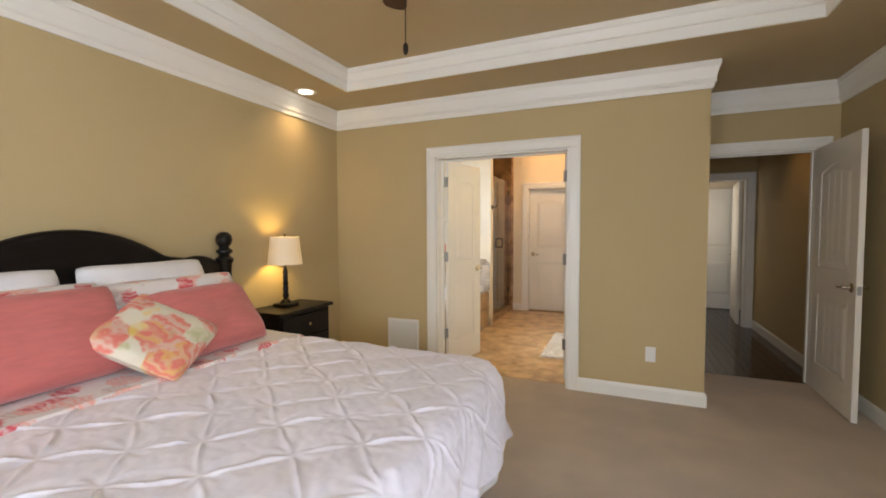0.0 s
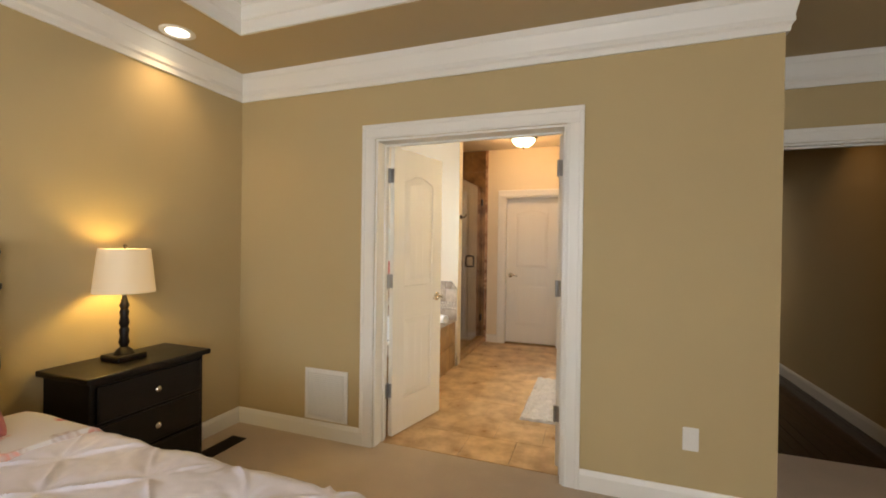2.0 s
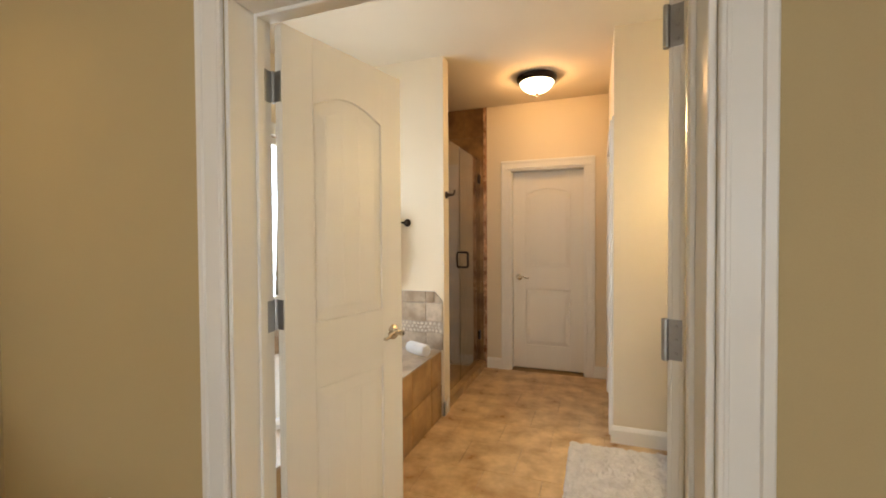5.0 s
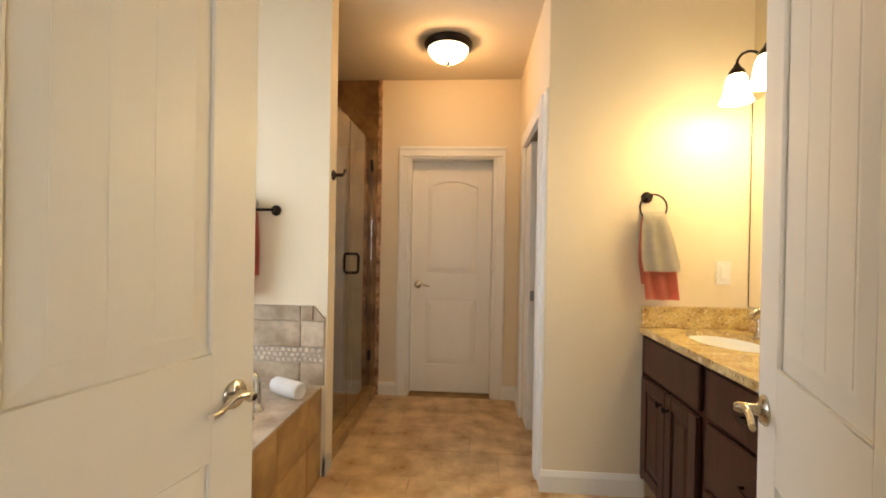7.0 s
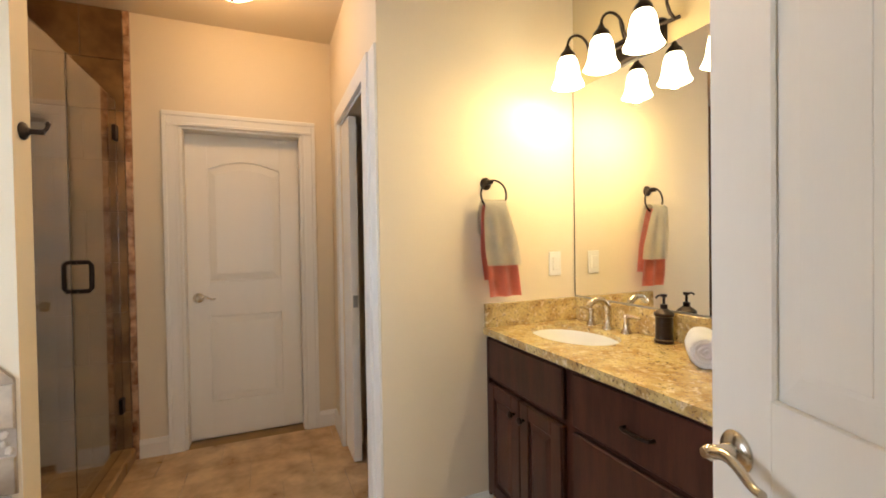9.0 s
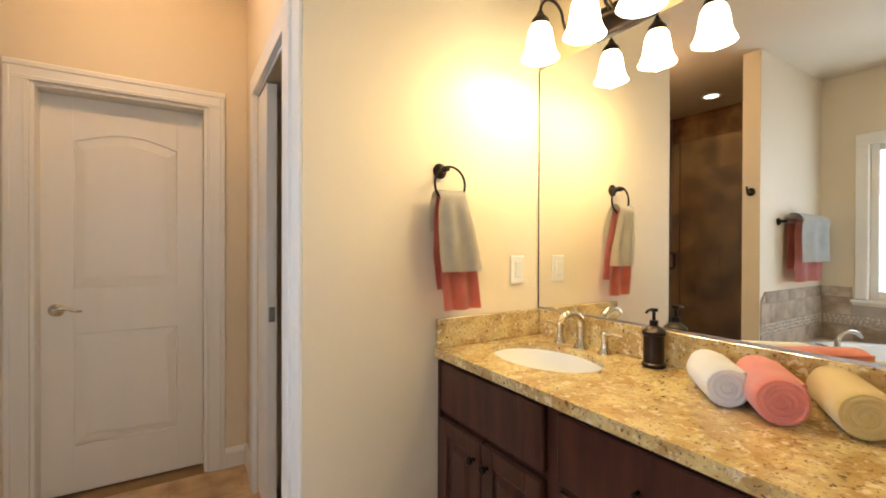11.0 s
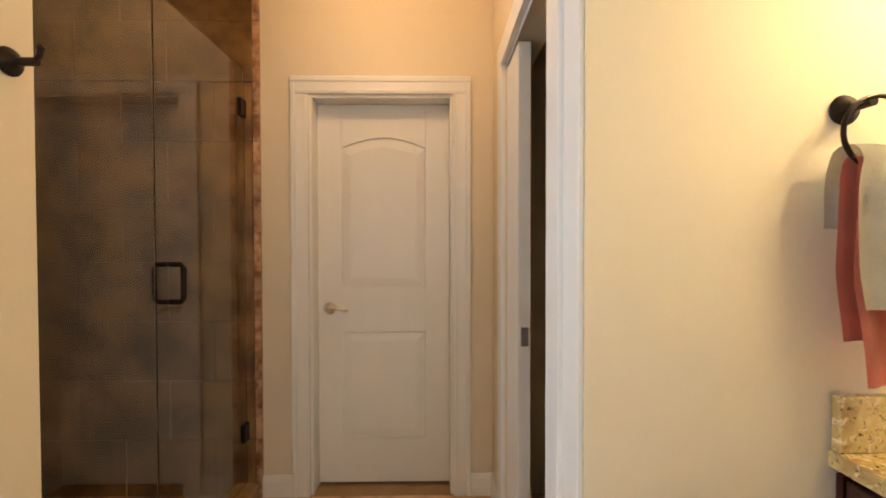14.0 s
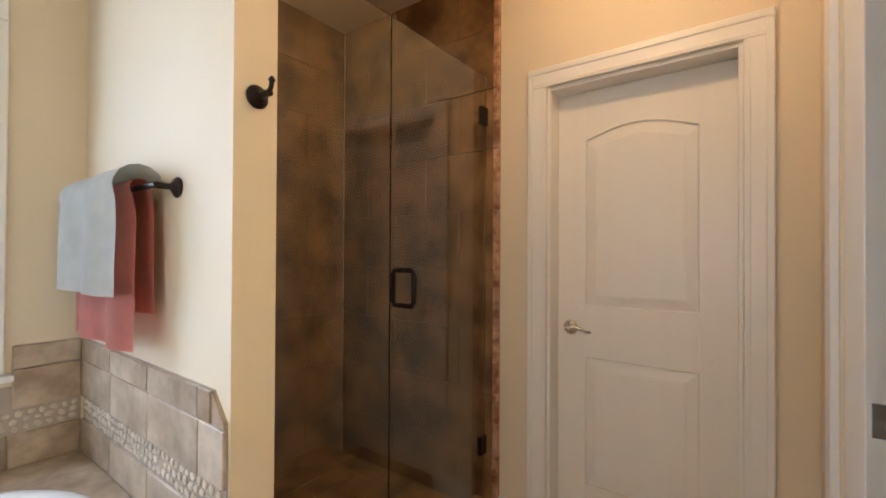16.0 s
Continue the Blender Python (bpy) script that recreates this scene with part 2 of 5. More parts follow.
def granite():
    m = mat("speckled_gold_granite", (0.68, 0.52, 0.22), 0.14, 0.3, 14, 90, 0.0, colour2=(0.46, 0.29, 0.10), contrast=(0.38, 0.6), coat=0.3)
    n, l = m.node_tree.nodes, m.node_tree.links
    b = n["Principled BSDF"]
    src = b.inputs["Base Color"].links[0].from_socket
    tc = n["Texture Coordinate"]
    for scale, lo, hi, colour in ((95, 0.59, 0.67, (0.13, 0.08, 0.04)), (50, 0.56, 0.66, (0.74, 0.60, 0.36)), (120, 0.6, 0.68, (0.30, 0.22, 0.16))):
        t, r, x = n.new("ShaderNodeTexNoise"), n.new("ShaderNodeValToRGB"), n.new("ShaderNodeMix")
        t.inputs["Scale"].default_value, t.inputs["Detail"].default_value, t.inputs["Distortion"].default_value = scale, 3, 0.6
        l.new(tc.outputs["Object"], t.inputs["Vector"]), l.new(t.outputs["Fac"], r.inputs[0])
        r.color_ramp.elements[0].position, r.color_ramp.elements[1].position = lo, hi
        x.data_type = "RGBA"
        x.inputs["B"].default_value = (*colour, 1)
        l.new(r.outputs[0], x.inputs["Factor"]), l.new(src, x.inputs["A"])
        src = x.outputs["Result"]
    l.new(src, b.inputs["Base Color"])
    return m


GRANITE = granite()

# ---- builders ----


def finish(name, bm, material, smooth=False):
    bmesh.ops.recalc_face_normals(bm, faces=bm.faces[:])
    me = bpy.data.meshes.new(name)
    bm.to_mesh(me)
    bm.free()
    me.materials.append(material)
    if smooth:
        me.shade_smooth()
        me.set_sharp_from_angle(angle=radians(40))
    return me


def part(name, bm, material, parent=None, label="", smooth=False):
    ob = new(name, finish(name, bm, material, smooth))
    if parent is not None:
        ob.parent = parent
    if label:
        ob["label"] = label
    return ob


def thing(name, m, label, category, group="", kind=""):
    ob = new(name)
    ob.empty_display_size = 0.1
    ob.matrix_world = m
    return tagged(ob, label, category, group, kind)


def structure(name, bm, material, label, category, smooth=False):
    return tagged(part(name, bm, material, smooth=smooth), label, category, kind="structure")


def box(bm, x0, y0, z0, x1, y1, z1, bevel=0.0, seg=1):
    r = bmesh.ops.create_cube(bm, size=1, matrix=Matrix.LocRotScale(((x0 + x1) / 2, (y0 + y1) / 2, (z0 + z1) / 2), None, (abs(x1 - x0), abs(y1 - y0), abs(z1 - z0))))
    if bevel:
        edges = list({e for v in r["verts"] for e in v.link_edges})
        bmesh.ops.bevel(bm, geom=edges, offset=bevel, segments=seg, profile=0.6, affect="EDGES")
    return bm


def B(*a, **k):
    return box(bmesh.new(), *a, **k)


def lathe(bm, profile, m=Matrix(), seg=24):
    """Turned body: profile of (radius, height) round the local z axis."""
    rings = []
    for r, z in profile:
        rings.append([bm.verts.new(m @ Vector((max(r, 1e-4) * math.cos(a), max(r, 1e-4) * math.sin(a), z))) for a in (2 * math.pi * k / seg for k in range(seg))])
    for a, b in zip(rings, rings[1:]):
        for k in range(seg):
            bm.faces.new((a[k], a[(k + 1) % seg], b[(k + 1) % seg], b[k]))
    bm.faces.new(rings[0]), bm.faces.new(rings[-1])
    return bm


def tube(bm, pts, r, seg=10, closed=False, taper=None):
    pts = [Vector(p) for p in pts]
    rings, up = [], None
    for i, p in enumerate(pts):
        a, b = pts[i - 1] if (i or closed) else p, pts[(i + 1) % len(pts)] if (closed or i + 1 < len(pts)) else p
        d = (b - a).normalized()
        if up is None:
            up = d.orthogonal().normalized()
        side = d.cross(up).normalized()
        up = side.cross(d).normalized()
        rad = r if taper is None else r * (1 + (taper - 1) * i / (len(pts) - 1))
        rings.append([bm.verts.new(p + rad * (math.cos(t) * up + math.sin(t) * side)) for t in (2 * math.pi * k / seg for k in range(seg))])
    for a, b in zip(rings, rings[1:] + ([rings[0]] if closed else [])):
        for k in range(seg):
            bm.faces.new((a[k], a[(k + 1) % seg], b[(k + 1) % seg], b[k]))
    if not closed:
        bm.faces.new(rings[0]), bm.faces.new(rings[-1])
    return bm


def arc(c, r, a0, a1, n, u, v):
    return [Vector(c) + r * (math.cos(radians(a0 + (a1 - a0) * k / n)) * Vector(u) + math.sin(radians(a0 + (a1 - a0) * k / n)) * Vector(v)) for k in range(n + 1)]


def moulding(bm, path, profile, closed=False):
    """Sweeps a (out, z) profile along a plan line, mitred; out is to the right of the way along."""
    n = len(path)
    rings = []
    for i in range(n):
        p = Vector(path[i])
        dirs = []
        if closed or i > 0:
            dirs.append((p - Vector(path[i - 1])).normalized())
        if closed or i + 1 < n:
            dirs.append((Vector(path[(i + 1) % n]) - p).normalized())
        norms = [Vector((d.y, -d.x)) for d in dirs]
        o = norms[0] if len(norms) == 1 else (norms[0] + norms[1]) / (1 + norms[0].dot(norms[1]))
        rings.append([bm.verts.new((p.x + o.x * a, p.y + o.y * a, z)) for a, z in profile])
    m = len(profile)
    for a, b in zip(rings, rings[1:] + ([rings[0]] if closed else [])):
        for k in range(m):
            bm.faces.new((a[k], a[(k + 1) % m], b[(k + 1) % m], b[k]))
    if not closed:
        bm.faces.new(rings[0]), bm.faces.new(rings[-1])
    return bm


def prism(bm, outline, m, depth, inset=0.0):
    """Extrudes an outline of (x, z) along local y by depth; inset slopes the front edge in."""
    c = Vector((sum(p[0] for p in outline) / len(outline), sum(p[1] for p in outline) / len(outline)))
    back = [bm.verts.new(m @ Vector((x, 0, z))) for x, z in outline]
    front = []
    for x, z in outline:
        d = Vector((x, z)) - c
        s = Vector((x - math.copysign(min(inset, abs(d.x)), d.x), z - math.copysign(min(inset, abs(d.y)), d.y)))
        front.append(bm.verts.new(m @ Vector((s.x, depth, s.y))))
    n = len(outline)
    for k in range(n):
        bm.faces.new((back[k], back[(k + 1) % n], front[(k + 1) % n], front[k]))
    bm.faces.new(back), bm.faces.new(front)
    return bm


def wall(bm, axis, at, thick, a0, a1, z0, z1, holes=()):
    """A wall along x or y with its face at `at` and thickness on the far side; holes (b0, b1, c0, c1) go through it."""
    cuts = sorted({a0, a1, *[h[0] for h in holes], *[h[1] for h in holes]})
    for p, q in zip(cuts, cuts[1:]):
        spans, low = [], z0
        for h in sorted((h for h in holes if h[0] <= p and h[1] >= q), key=lambda h: h[2]):
            spans.append((low, h[2]))
            low = h[3]
        spans.append((low, z1))
        for s, e in spans:
            if e - s > 1e-4:
                if axis == "x":
                    box(bm, p, at, s, q, at + thick, e)
                else:
                    box(bm, at, p, s, at + thick, q, e)
    bmesh.ops.remove_doubles(bm, verts=bm.verts[:], dist=1e-4)
    return bm


CROWN = [(0, 2.395), (0.014, 2.395), (0.018, 2.425), (0.03, 2.437), (0.028, 2.465), (0.036, 2.505), (0.042, 2.53), (0.046, 2.542), (0.052, 2.546), (0.054, 2.585), (0, 2.585)]
BASE = [(0, 0), (0.016, 0), (0.016, 0.085), (0.011, 0.10), (0.006, 0.112), (0, 0.112)]


def casing(name, parent, x0, x1, top, y, side, width=0.09, mtx=Matrix()):
    """A door casing round an opening x0..x1 of height top, on a wall face at y, standing out to `side` (+1 or -1)."""
    for nm, a, b, z0, z1 in (("casing_side", x0 - width, x0, 0, top), ("casing_side", x1, x1 + width, 0, top), ("casing_head", x0 - width, x1 + width, top + 0.001, top + width)):
        bm = bmesh.new()
        box(bm, a, y, z0, b, y + side * 0.016, z1, 0.003)
        if nm == "casing_head":
            box(bm, a - 0.004, y + side * 0.003, z1 - 0.026, b + 0.004, y + side * 0.0215, z1 + 0.003, 0.004)
            box(bm, a + 0.01, y + side * 0.010, z0 + 0.008, b - 0.01, y + side * 0.0178, z0 + 0.022, 0.004)
        else:
            o = a if a < x0 else b
            i = b if a < x0 else a
            s = 1 if i > o else -1
            box(bm, o - s * 0.003, y + side * 0.003, z0, o + s * 0.022, y + side * 0.0215, z1 + width - 0.03, 0.004)
            box(bm, i - s * 0.022, y + side * 0.010, z0, i - s * 0.008, y + side * 0.0178, z1, 0.004)
        bmesh.ops.transform(bm, matrix=mtx, verts=bm.verts[:])
        part(nm, bm, WHITE, parent)


def lever(parent, x, z, y, side, way, mtx=Matrix()):
    """A lever handle: rose and curved arm on a door face at local y, standing to `side`, the arm pointing along x by `way`."""
    face = Matrix.Translation((x, y, z)) @ Matrix.Rotation(radians(-90 * side), 4, "X")
    h = part("lever_handle", lathe(bmesh.new(), [(0.032, 0), (0.033, 0.004), (0.028, 0.010), (0.014, 0.013), (0.011, 0.03), (0.012, 0.05), (0.008, 0.058)], face, 20), CHROME, parent, "satin nickel lever handle", True)
    bm = bmesh.new()
    tube(bm, [(x + way * (0.0 + 0.105 * k / 8), y + side * (0.047 - 0.006 * math.sin(k / 8 * 3.1)), z + 0.009 * math.sin(k / 8 * 5.5)) for k in range(9)], 0.0095, 10, taper=0.65)
    part("lever_arm", bm, CHROME, h, smooth=True)


def panel_door(name, w, h, m, label, beads=True, hinges=(), levers=True, kind="structure", latch_at=None):
    """A two-panel door leaf, arched above: local x from the hinge to the latch, y across its thickness, z up."""
    T = 0.035
    d = thing(name, m, label, "door", kind=kind)
    part("slab", B(0, 0.009, 0, w, T - 0.009, h, 0.0015), DOORW, d)
    st, rail_b, rail_m0, rail_m1, rail_t = min(0.125, w * 0.205), 0.235, 0.81, 1.04, 0.17
    rise = 0.055
    for side in (0, 1):
        y0, y1 = (0.0, 0.0092) if side == 0 else (T - 0.0092, T)
        bm = bmesh.new()
        box(bm, 0, y0, 0, st, y1, h, 0.001), box(bm, w - st, y0, 0, w, y1, h, 0.001)
        box(bm, st, y0, 0, w - st, y1, rail_b, 0.001), box(bm, st, y0, rail_m0, w - st, y1, rail_m1, 0.001)
        n = 16
        zarc = [h - rail_t - rise + rise * math.sin(math.pi * k / n) for k in range(n + 1)]
        xs = [st + (w - 2 * st) * k / n for k in range(n + 1)]
        loop = [(x, z) for x, z in zip(xs, zarc)] + [(w - st, h), (st, h)]
        prism(bm, loop, Matrix.Translation((0, y0, 0)), y1 - y0)
        part("frame", bm, DOORW, d)
        # raised fields, cut into boards
        back = T - 0.0092 if side else 0.0092
        s = 1 if side else -1
        for z0, z1, arched in ((rail_b, rail_m0, False), (rail_m1, None, True)):
            a, b = st + 0.054, w - st - 0.054
            bm = bmesh.new()
            nb = (4 if w > 0.7 else 3) if beads else 1
            for k in range(nb):
                p, q = a + (b - a) * k / nb + (0.0016 if k else 0), a + (b - a) * (k + 1) / nb - (0.0016 if k < nb - 1 else 0)
                if arched:
                    tops = [(q + (p - q) * j / 5, h - rail_t - rise + rise * math.sin(math.pi * (q + (p - q) * j / 5 - st) / (w - 2 * st)) - 0.054) for j in range(6)]
                else:
                    tops = [(q, z1 - 0.054), (p, z1 - 0.054)]
                prism(bm, [(p, z0 + 0.054), (q, z0 + 0.054)] + tops, Matrix.Translation((0, back + s * 0.0083, 0)), s * 0.0016, 0.0010)
            o = 0.005
            if arched:
                tops = [(w - st - o - (w - 2 * st - 2 * o) * j / 16, h - rail_t - rise + rise * math.sin(math.pi * j / 16) - o) for j in range(17)]
            else:
                tops = [(w - st - o, z1 - o), (st + o, z1 - o)]
            prism(bm, [(st + o, z0 + o), (w - st - o, z0 + o)] + tops, Matrix.Translation((0, back, 0)), s * 0.0088, 0.042)
            part("panel", bm, DOORW, d)
            # sticking round the field
            bm = bmesh.new()
            zt = (lambda x: h - rail_t - rise + rise * math.sin(math.pi * (x - st) / (w - 2 * st))) if arched else (lambda x: z1)
            loop = [(st, z0), (w - st, z0)] + [(w - st - (w - 2 * st) * j / 12, zt(w - st - (w - 2 * st) * j / 12)) for j in range(13)]
            tube(bm, [(x, back + s * 0.005, z) for x, z in loop], 0.0055, 6, closed=True)
            part("panel_moulding", bm, DOORW, d, smooth=True)
    if levers:
        x = w - 0.06
        lever(d, x, 0.935, 0, -1, -1), lever(d, x, 0.935, T, 1, -1)
        part("latch_plate", B(w - 0.0005, 0.006, 0.89, w + 0.0015, T - 0.006, 0.95), STEEL, d)
    for z in hinges:
        bm = bmesh.new()
        lathe(bm, [(0.007, -0.05), (0.008, -0.048), (0.008, 0.048), (0.007, 0.05)], Matrix.Translation((-0.006, T + 0.004, z)), 10)
        box(bm, -0.004, 0.004, z - 0.048, -0.001, T + 0.002, z + 0.048)
        hg = part("hinge", bm, STEEL, d, "grey steel hinge")
        for dz in (-0.032, 0, 0.032):
            part("screw", lathe(bmesh.new(), [(0.004, 0), (0.003, 0.0015)], Matrix.Translation((-0.004, 0.016, z + dz)) @ Matrix.Rotation(radians(-90), 4, "Y"), 8), STEEL, hg)
    return d


def jambs(parent, x0, x1, top, y0, y1, mtx=Matrix(), stop=None):
    for nm, a in (("jamb", (x0, y0, 0, x0 + 0.016, y1, top)), ("jamb", (x1 - 0.016, y0, 0, x1, y1, top)), ("head_jamb", (x0 + 0.016, y0, top - 0.016, x1 - 0.016, y1, top))):
        bm = B(*a, bevel=0.002)
        bmesh.ops.transform(bm, matrix=mtx, verts=bm.verts[:])
        part(nm, bm, WHITE, parent)
    if stop:
        for a in ((x0 + 0.016, stop, 0, x0 + 0.028, stop + 0.03, top - 0.016), (x1 - 0.028, stop, 0, x1 - 0.016, stop + 0.03, top - 0.016), (x0 + 0.028, stop, top - 0.028, x1 - 0.028, stop + 0.03, top - 0.016)):
            bm = B(*a, bevel=0.002)
            bmesh.ops.transform(bm, matrix=mtx, verts=bm.verts[:])
            part("door_stop", bm, WHITE, parent)

# ---- structure ----
structure("floor_bedroom", B(-2.15, -1.4, -0.12, 2.6, 4.78, 0), CARPET, "beige cut-pile carpet over the bedroom floor", "carpet")
structure("floor_bedroom_recess", B(1.38, 4.781, -0.12, 2.6, 5.60, 0), CARPET, "beige cut-pile carpet before the hall door", "carpet")
bath_floor = structure("floor_bathroom", B(-2.5, 4.781, -0.12, 1.375, 8.2, -0.008), GROUT, "grout bed under tan floor tiles", "floor")
hall_floor = structure("floor_hall", B(1.38, 5.601, -0.12, 3.6, 9.6, -0.006), WOODF, "dark glossy hardwood floor of the hall", "floor")

YD, TB = 4.69, 0.165  # bedroom face and thickness of the wall with the double door
DX0, DX1, DH = -0.862, 0.353, 2.042
structure("wall_north", wall(bmesh.new(), "x", YD, 0.09, -2.15, 1.36, 0, 2.7, [(DX0, DX1, 0, DH)]), TAN, "tan painted bedroom wall round the bathroom doorway", "wall")
structure("wall_north_bath_side", wall(bmesh.new(), "x", YD + 0.0901, TB - 0.09, -2.5, 1.275, 0, 2.72, [(DX0, DX1, 0, DH)]), CREAM, "cream painted bathroom wall round the doorway", "wall")
structure("wall_west", wall(bmesh.new(), "y", -2.0, -0.15, -1.4, YD, 0, 2.7), TAN, "tan painted wall behind the bed", "wall")
structure("wall_south", wall(bmesh.new(), "x", -1.25, -0.15, -2.15, 2.6, 0, 2.7, [(-0.9, 1.5, 0.75, 2.15)]), TAN, "tan painted wall with the bedroom window", "wall")
structure("wall_east", wall(bmesh.new(), "y", 2.43, 0.12, -1.4, 7.95, 0, 2.7, [(-0.75, 1.15, 0.8, 2.2)]), TAN, "tan painted wall beside the open door", "wall")
structure("wall_recess_side", wall(bmesh.new(), "y", 1.36, -0.0845, YD + 0.0905, 9.45, 0, 2.7), TAN, "tan painted wall of the recess and the hall", "wall")
structure("wall_recess_north", wall(bmesh.new(), "x", 5.57, 0.12, 1.3605, 2.43, 0, 2.7, [(1.45, 2.29, 0, DH)]), TAN, "tan painted wall round the hall doorway", "wall")
structure("wall_hall_end", wall(bmesh.new(), "x", 7.951, 0.12, 1.3605, 2.8, 0, 2.7, [(1.45, 2.33, 0, DH)]), TAN, "tan painted end wall of the hall", "wall")
structure("wall_room_beyond", wall(bmesh.new(), "x", 9.45, 0.12, 1.3, 3.6, 0, 2.7), CREAM, "pale wall of the room beyond the hall", "wall")
structure("wall_room_beyond_side", wall(bmesh.new(), "y", 3.5, 0.12, 8.0, 9.6, 0, 2.7), CREAM, "pale side wall of the room beyond", "wall")
structure("ceiling_hall", B(1.36, 5.69, 2.6, 3.65, 9.6, 2.7), CEIL, "tan painted hall ceiling", "ceiling")
# tray ceiling of the bedroom
TX0, TX1, TY0, TY1, ZS, ZT = -1.51, 1.85, -0.75, 4.19, 2.585, 2.765
bm = bmesh.new()
for a in ((-2.15, -1.4, TX0, 4.80), (TX1, -1.4, 2.6, 5.69), (TX0, -1.4, TX1, TY0), (TX0, TY1, TX1, 4.80), (1.30, 4.80, TX1, 5.69)):
    box(bm, a[0], a[1], ZS, a[2], a[3], ZS + 0.12)
for a in ((TX0 - 0.1, TY0, TX0, TY1), (TX1, TY0, TX1 + 0.1, TY1), (TX0, TY0 - 0.1, TX1, TY0), (TX0, TY1, TX1, TY1 + 0.1)):
    box(bm, a[0], a[1], ZS + 0.12, a[2], a[3], ZT)
box(bm, TX0 - 0.1, TY0 - 0.1, ZT, TX1 + 0.1, TY1 + 0.1, ZT + 0.1)
structure("ceiling_bedroom", bm, CEIL, "tan tray ceiling with a raised middle", "ceiling")
structure("ceiling_bathroom", B(-2.5, 4.86, 2.70, 1.275, 8.2, 2.8), BCEIL, "cream painted bathroom ceiling", "ceiling")

bm = moulding(bmesh.new(), [(-2.0, -1.25), (-2.0, YD), (1.36, YD), (1.36, 5.57), (2.43, 5.57), (2.43, -1.25)], CROWN)
structure("crown_trim", bm, WHITE, "white crown moulding under the bedroom ceiling", "crown moulding")
TRAYC = [(0, 2.588), (0.012, 2.588), (0.014, 2.66), (0.026, 2.665), (0.038, 2.685), (0.048, 2.71), (0.054, 2.722), (0.062, 2.726), (0.064, 2.765), (0, 2.765)]
bm = moulding(bmesh.new(), [(TX0, TY0), (TX0, TY1), (TX1, TY1), (TX1, TY0)], TRAYC, closed=True)
structure("crown_trim_tray", bm, WHITE, "white crown moulding round the raised tray", "crown moulding")
for k, pts in enumerate(([(-2.0, -1.25), (-2.0, YD), (DX0 - 0.09, YD)], [(DX1 + 0.09, YD), (1.36, YD), (1.36, 5.57)], [(2.43, 5.57), (2.43, -1.25)],
                         [(1.36, 5.70), (1.36, 7.95)], [(2.43, 7.94), (2.43, 5.70)],
                         [(-0.93, 8.05), (-0.775, 8.05)], [(0.123, 8.05), (0.245, 8.05), (0.245, 7.785)], [(0.245, 6.724), (0.245, 6.72), (0.765, 6.72)],
                         [(-0.935, 6.85), (-0.935, 6.735)])):
    structure("baseboard_%d" % (k + 1), moulding(bmesh.new(), pts, BASE), WHITE, "white painted baseboard", "baseboard")

# bathroom walls
YE, XM, XP, YR = 8.05, 1.275, 0.245, 6.72
structure("wall_bath_end", wall(bmesh.new(), "x", YE, 0.12, -2.5, 1.275, 0, 2.72, [(-0.69, 0.04, 0, DH)]), CREAM, "cream painted wall round the closet door", "wall")
structure("wall_bath_west", wall(bmesh.new(), "y", -2.08, -0.12, 4.78, 8.2, 0, 2.72, [(5.19, 6.43, 0.87, 2.10)]), CREAM, "cream painted wall with the window over the tub", "wall")
structure("wall_wing", wall(bmesh.new(), "x", 6.735, 0.115, -2.08, -0.935, 0, 2.7), CREAM, "cream painted wing wall between tub and shower", "wall")
structure("wall_pocket", wall(bmesh.new(), "y", XP, 0.115, YR + 0.1151, YE, 0, 2.7, [(6.925, 7.68, 0, DH)]), CREAM, "cream painted wall round the pocket door", "wall")
structure("wall_ring", wall(bmesh.new(), "x", YR, 0.115, XP, XM, 0, 2.7), CREAM, "cream painted wall at the end of the vanity", "wall")
# unseen wall added to keep sky light out of the closet door's gaps
structure("wall_sky_block", B(-0.85, 8.171, 0, 0.2, 8.25, 2.3), CREAM, "plain unseen wall added to block the sky behind the closet door", "wall")
# coloured near-black so that the toilet room looks unlit
structure("wall_toilet_room", B(1.0, 6.836, 0, 1.27, 8.049, 2.7), DARK, "near-black wall standing in for the toilet room's shade", "wall")

# window of the bathroom and of the bedroom, with the day beyond
def window(name, m, w, h, label):
    """Local x across, z up, y outwards; the opening runs from 0 to w and 0 to h."""
    win = thing(name, m, label, "window", kind="structure")
    for nm, a in (("casing_side", (-0.08, -0.022, -0.02, 0, 0, h)), ("casing_side", (w, -0.022, -0.02, w + 0.08, 0, h)), ("casing_head", (-0.08, -0.024, h, w + 0.08, 0, h + 0.09)),
                  ("window_sill", (-0.10, -0.05, -0.045, w + 0.10, 0.05, -0.021)), ("window_frame", (0, 0.03, 0, 0.05, 0.08, h)), ("window_frame", (w - 0.05, 0.03, 0, w, 0.08, h)),
                  ("window_frame", (0.05, 0.03, 0, w - 0.05, 0.08, 0.05)), ("window_frame", (0.05, 0.03, h - 0.05, w - 0.05, 0.08, h))):
        part(nm, B(*a, bevel=0.004), WHITE, win)
    p = part("pane", B(0.05, 0.05, 0.05, w - 0.05, 0.056, h - 0.05), PANE, win, "clear glass pane")
    p.visible_shadow = False
    return win


window("window_1", pose(-2.08, 5.19, 0.87, 0, 0, 90), 1.24, 1.23, "white framed window over the tub, bright with daylight")
# assumed side window out of view, the opening for the bed's added light
window("window_3", pose(2.43, 1.15, 0.8, 0, 0, -90), 1.9, 1.4, "white framed side window, unseen, added to light the bed")
window("window_2", pose(1.5, -1.25, 0.75, 0, 0, 180), 2.4, 1.4, "white framed bedroom window")

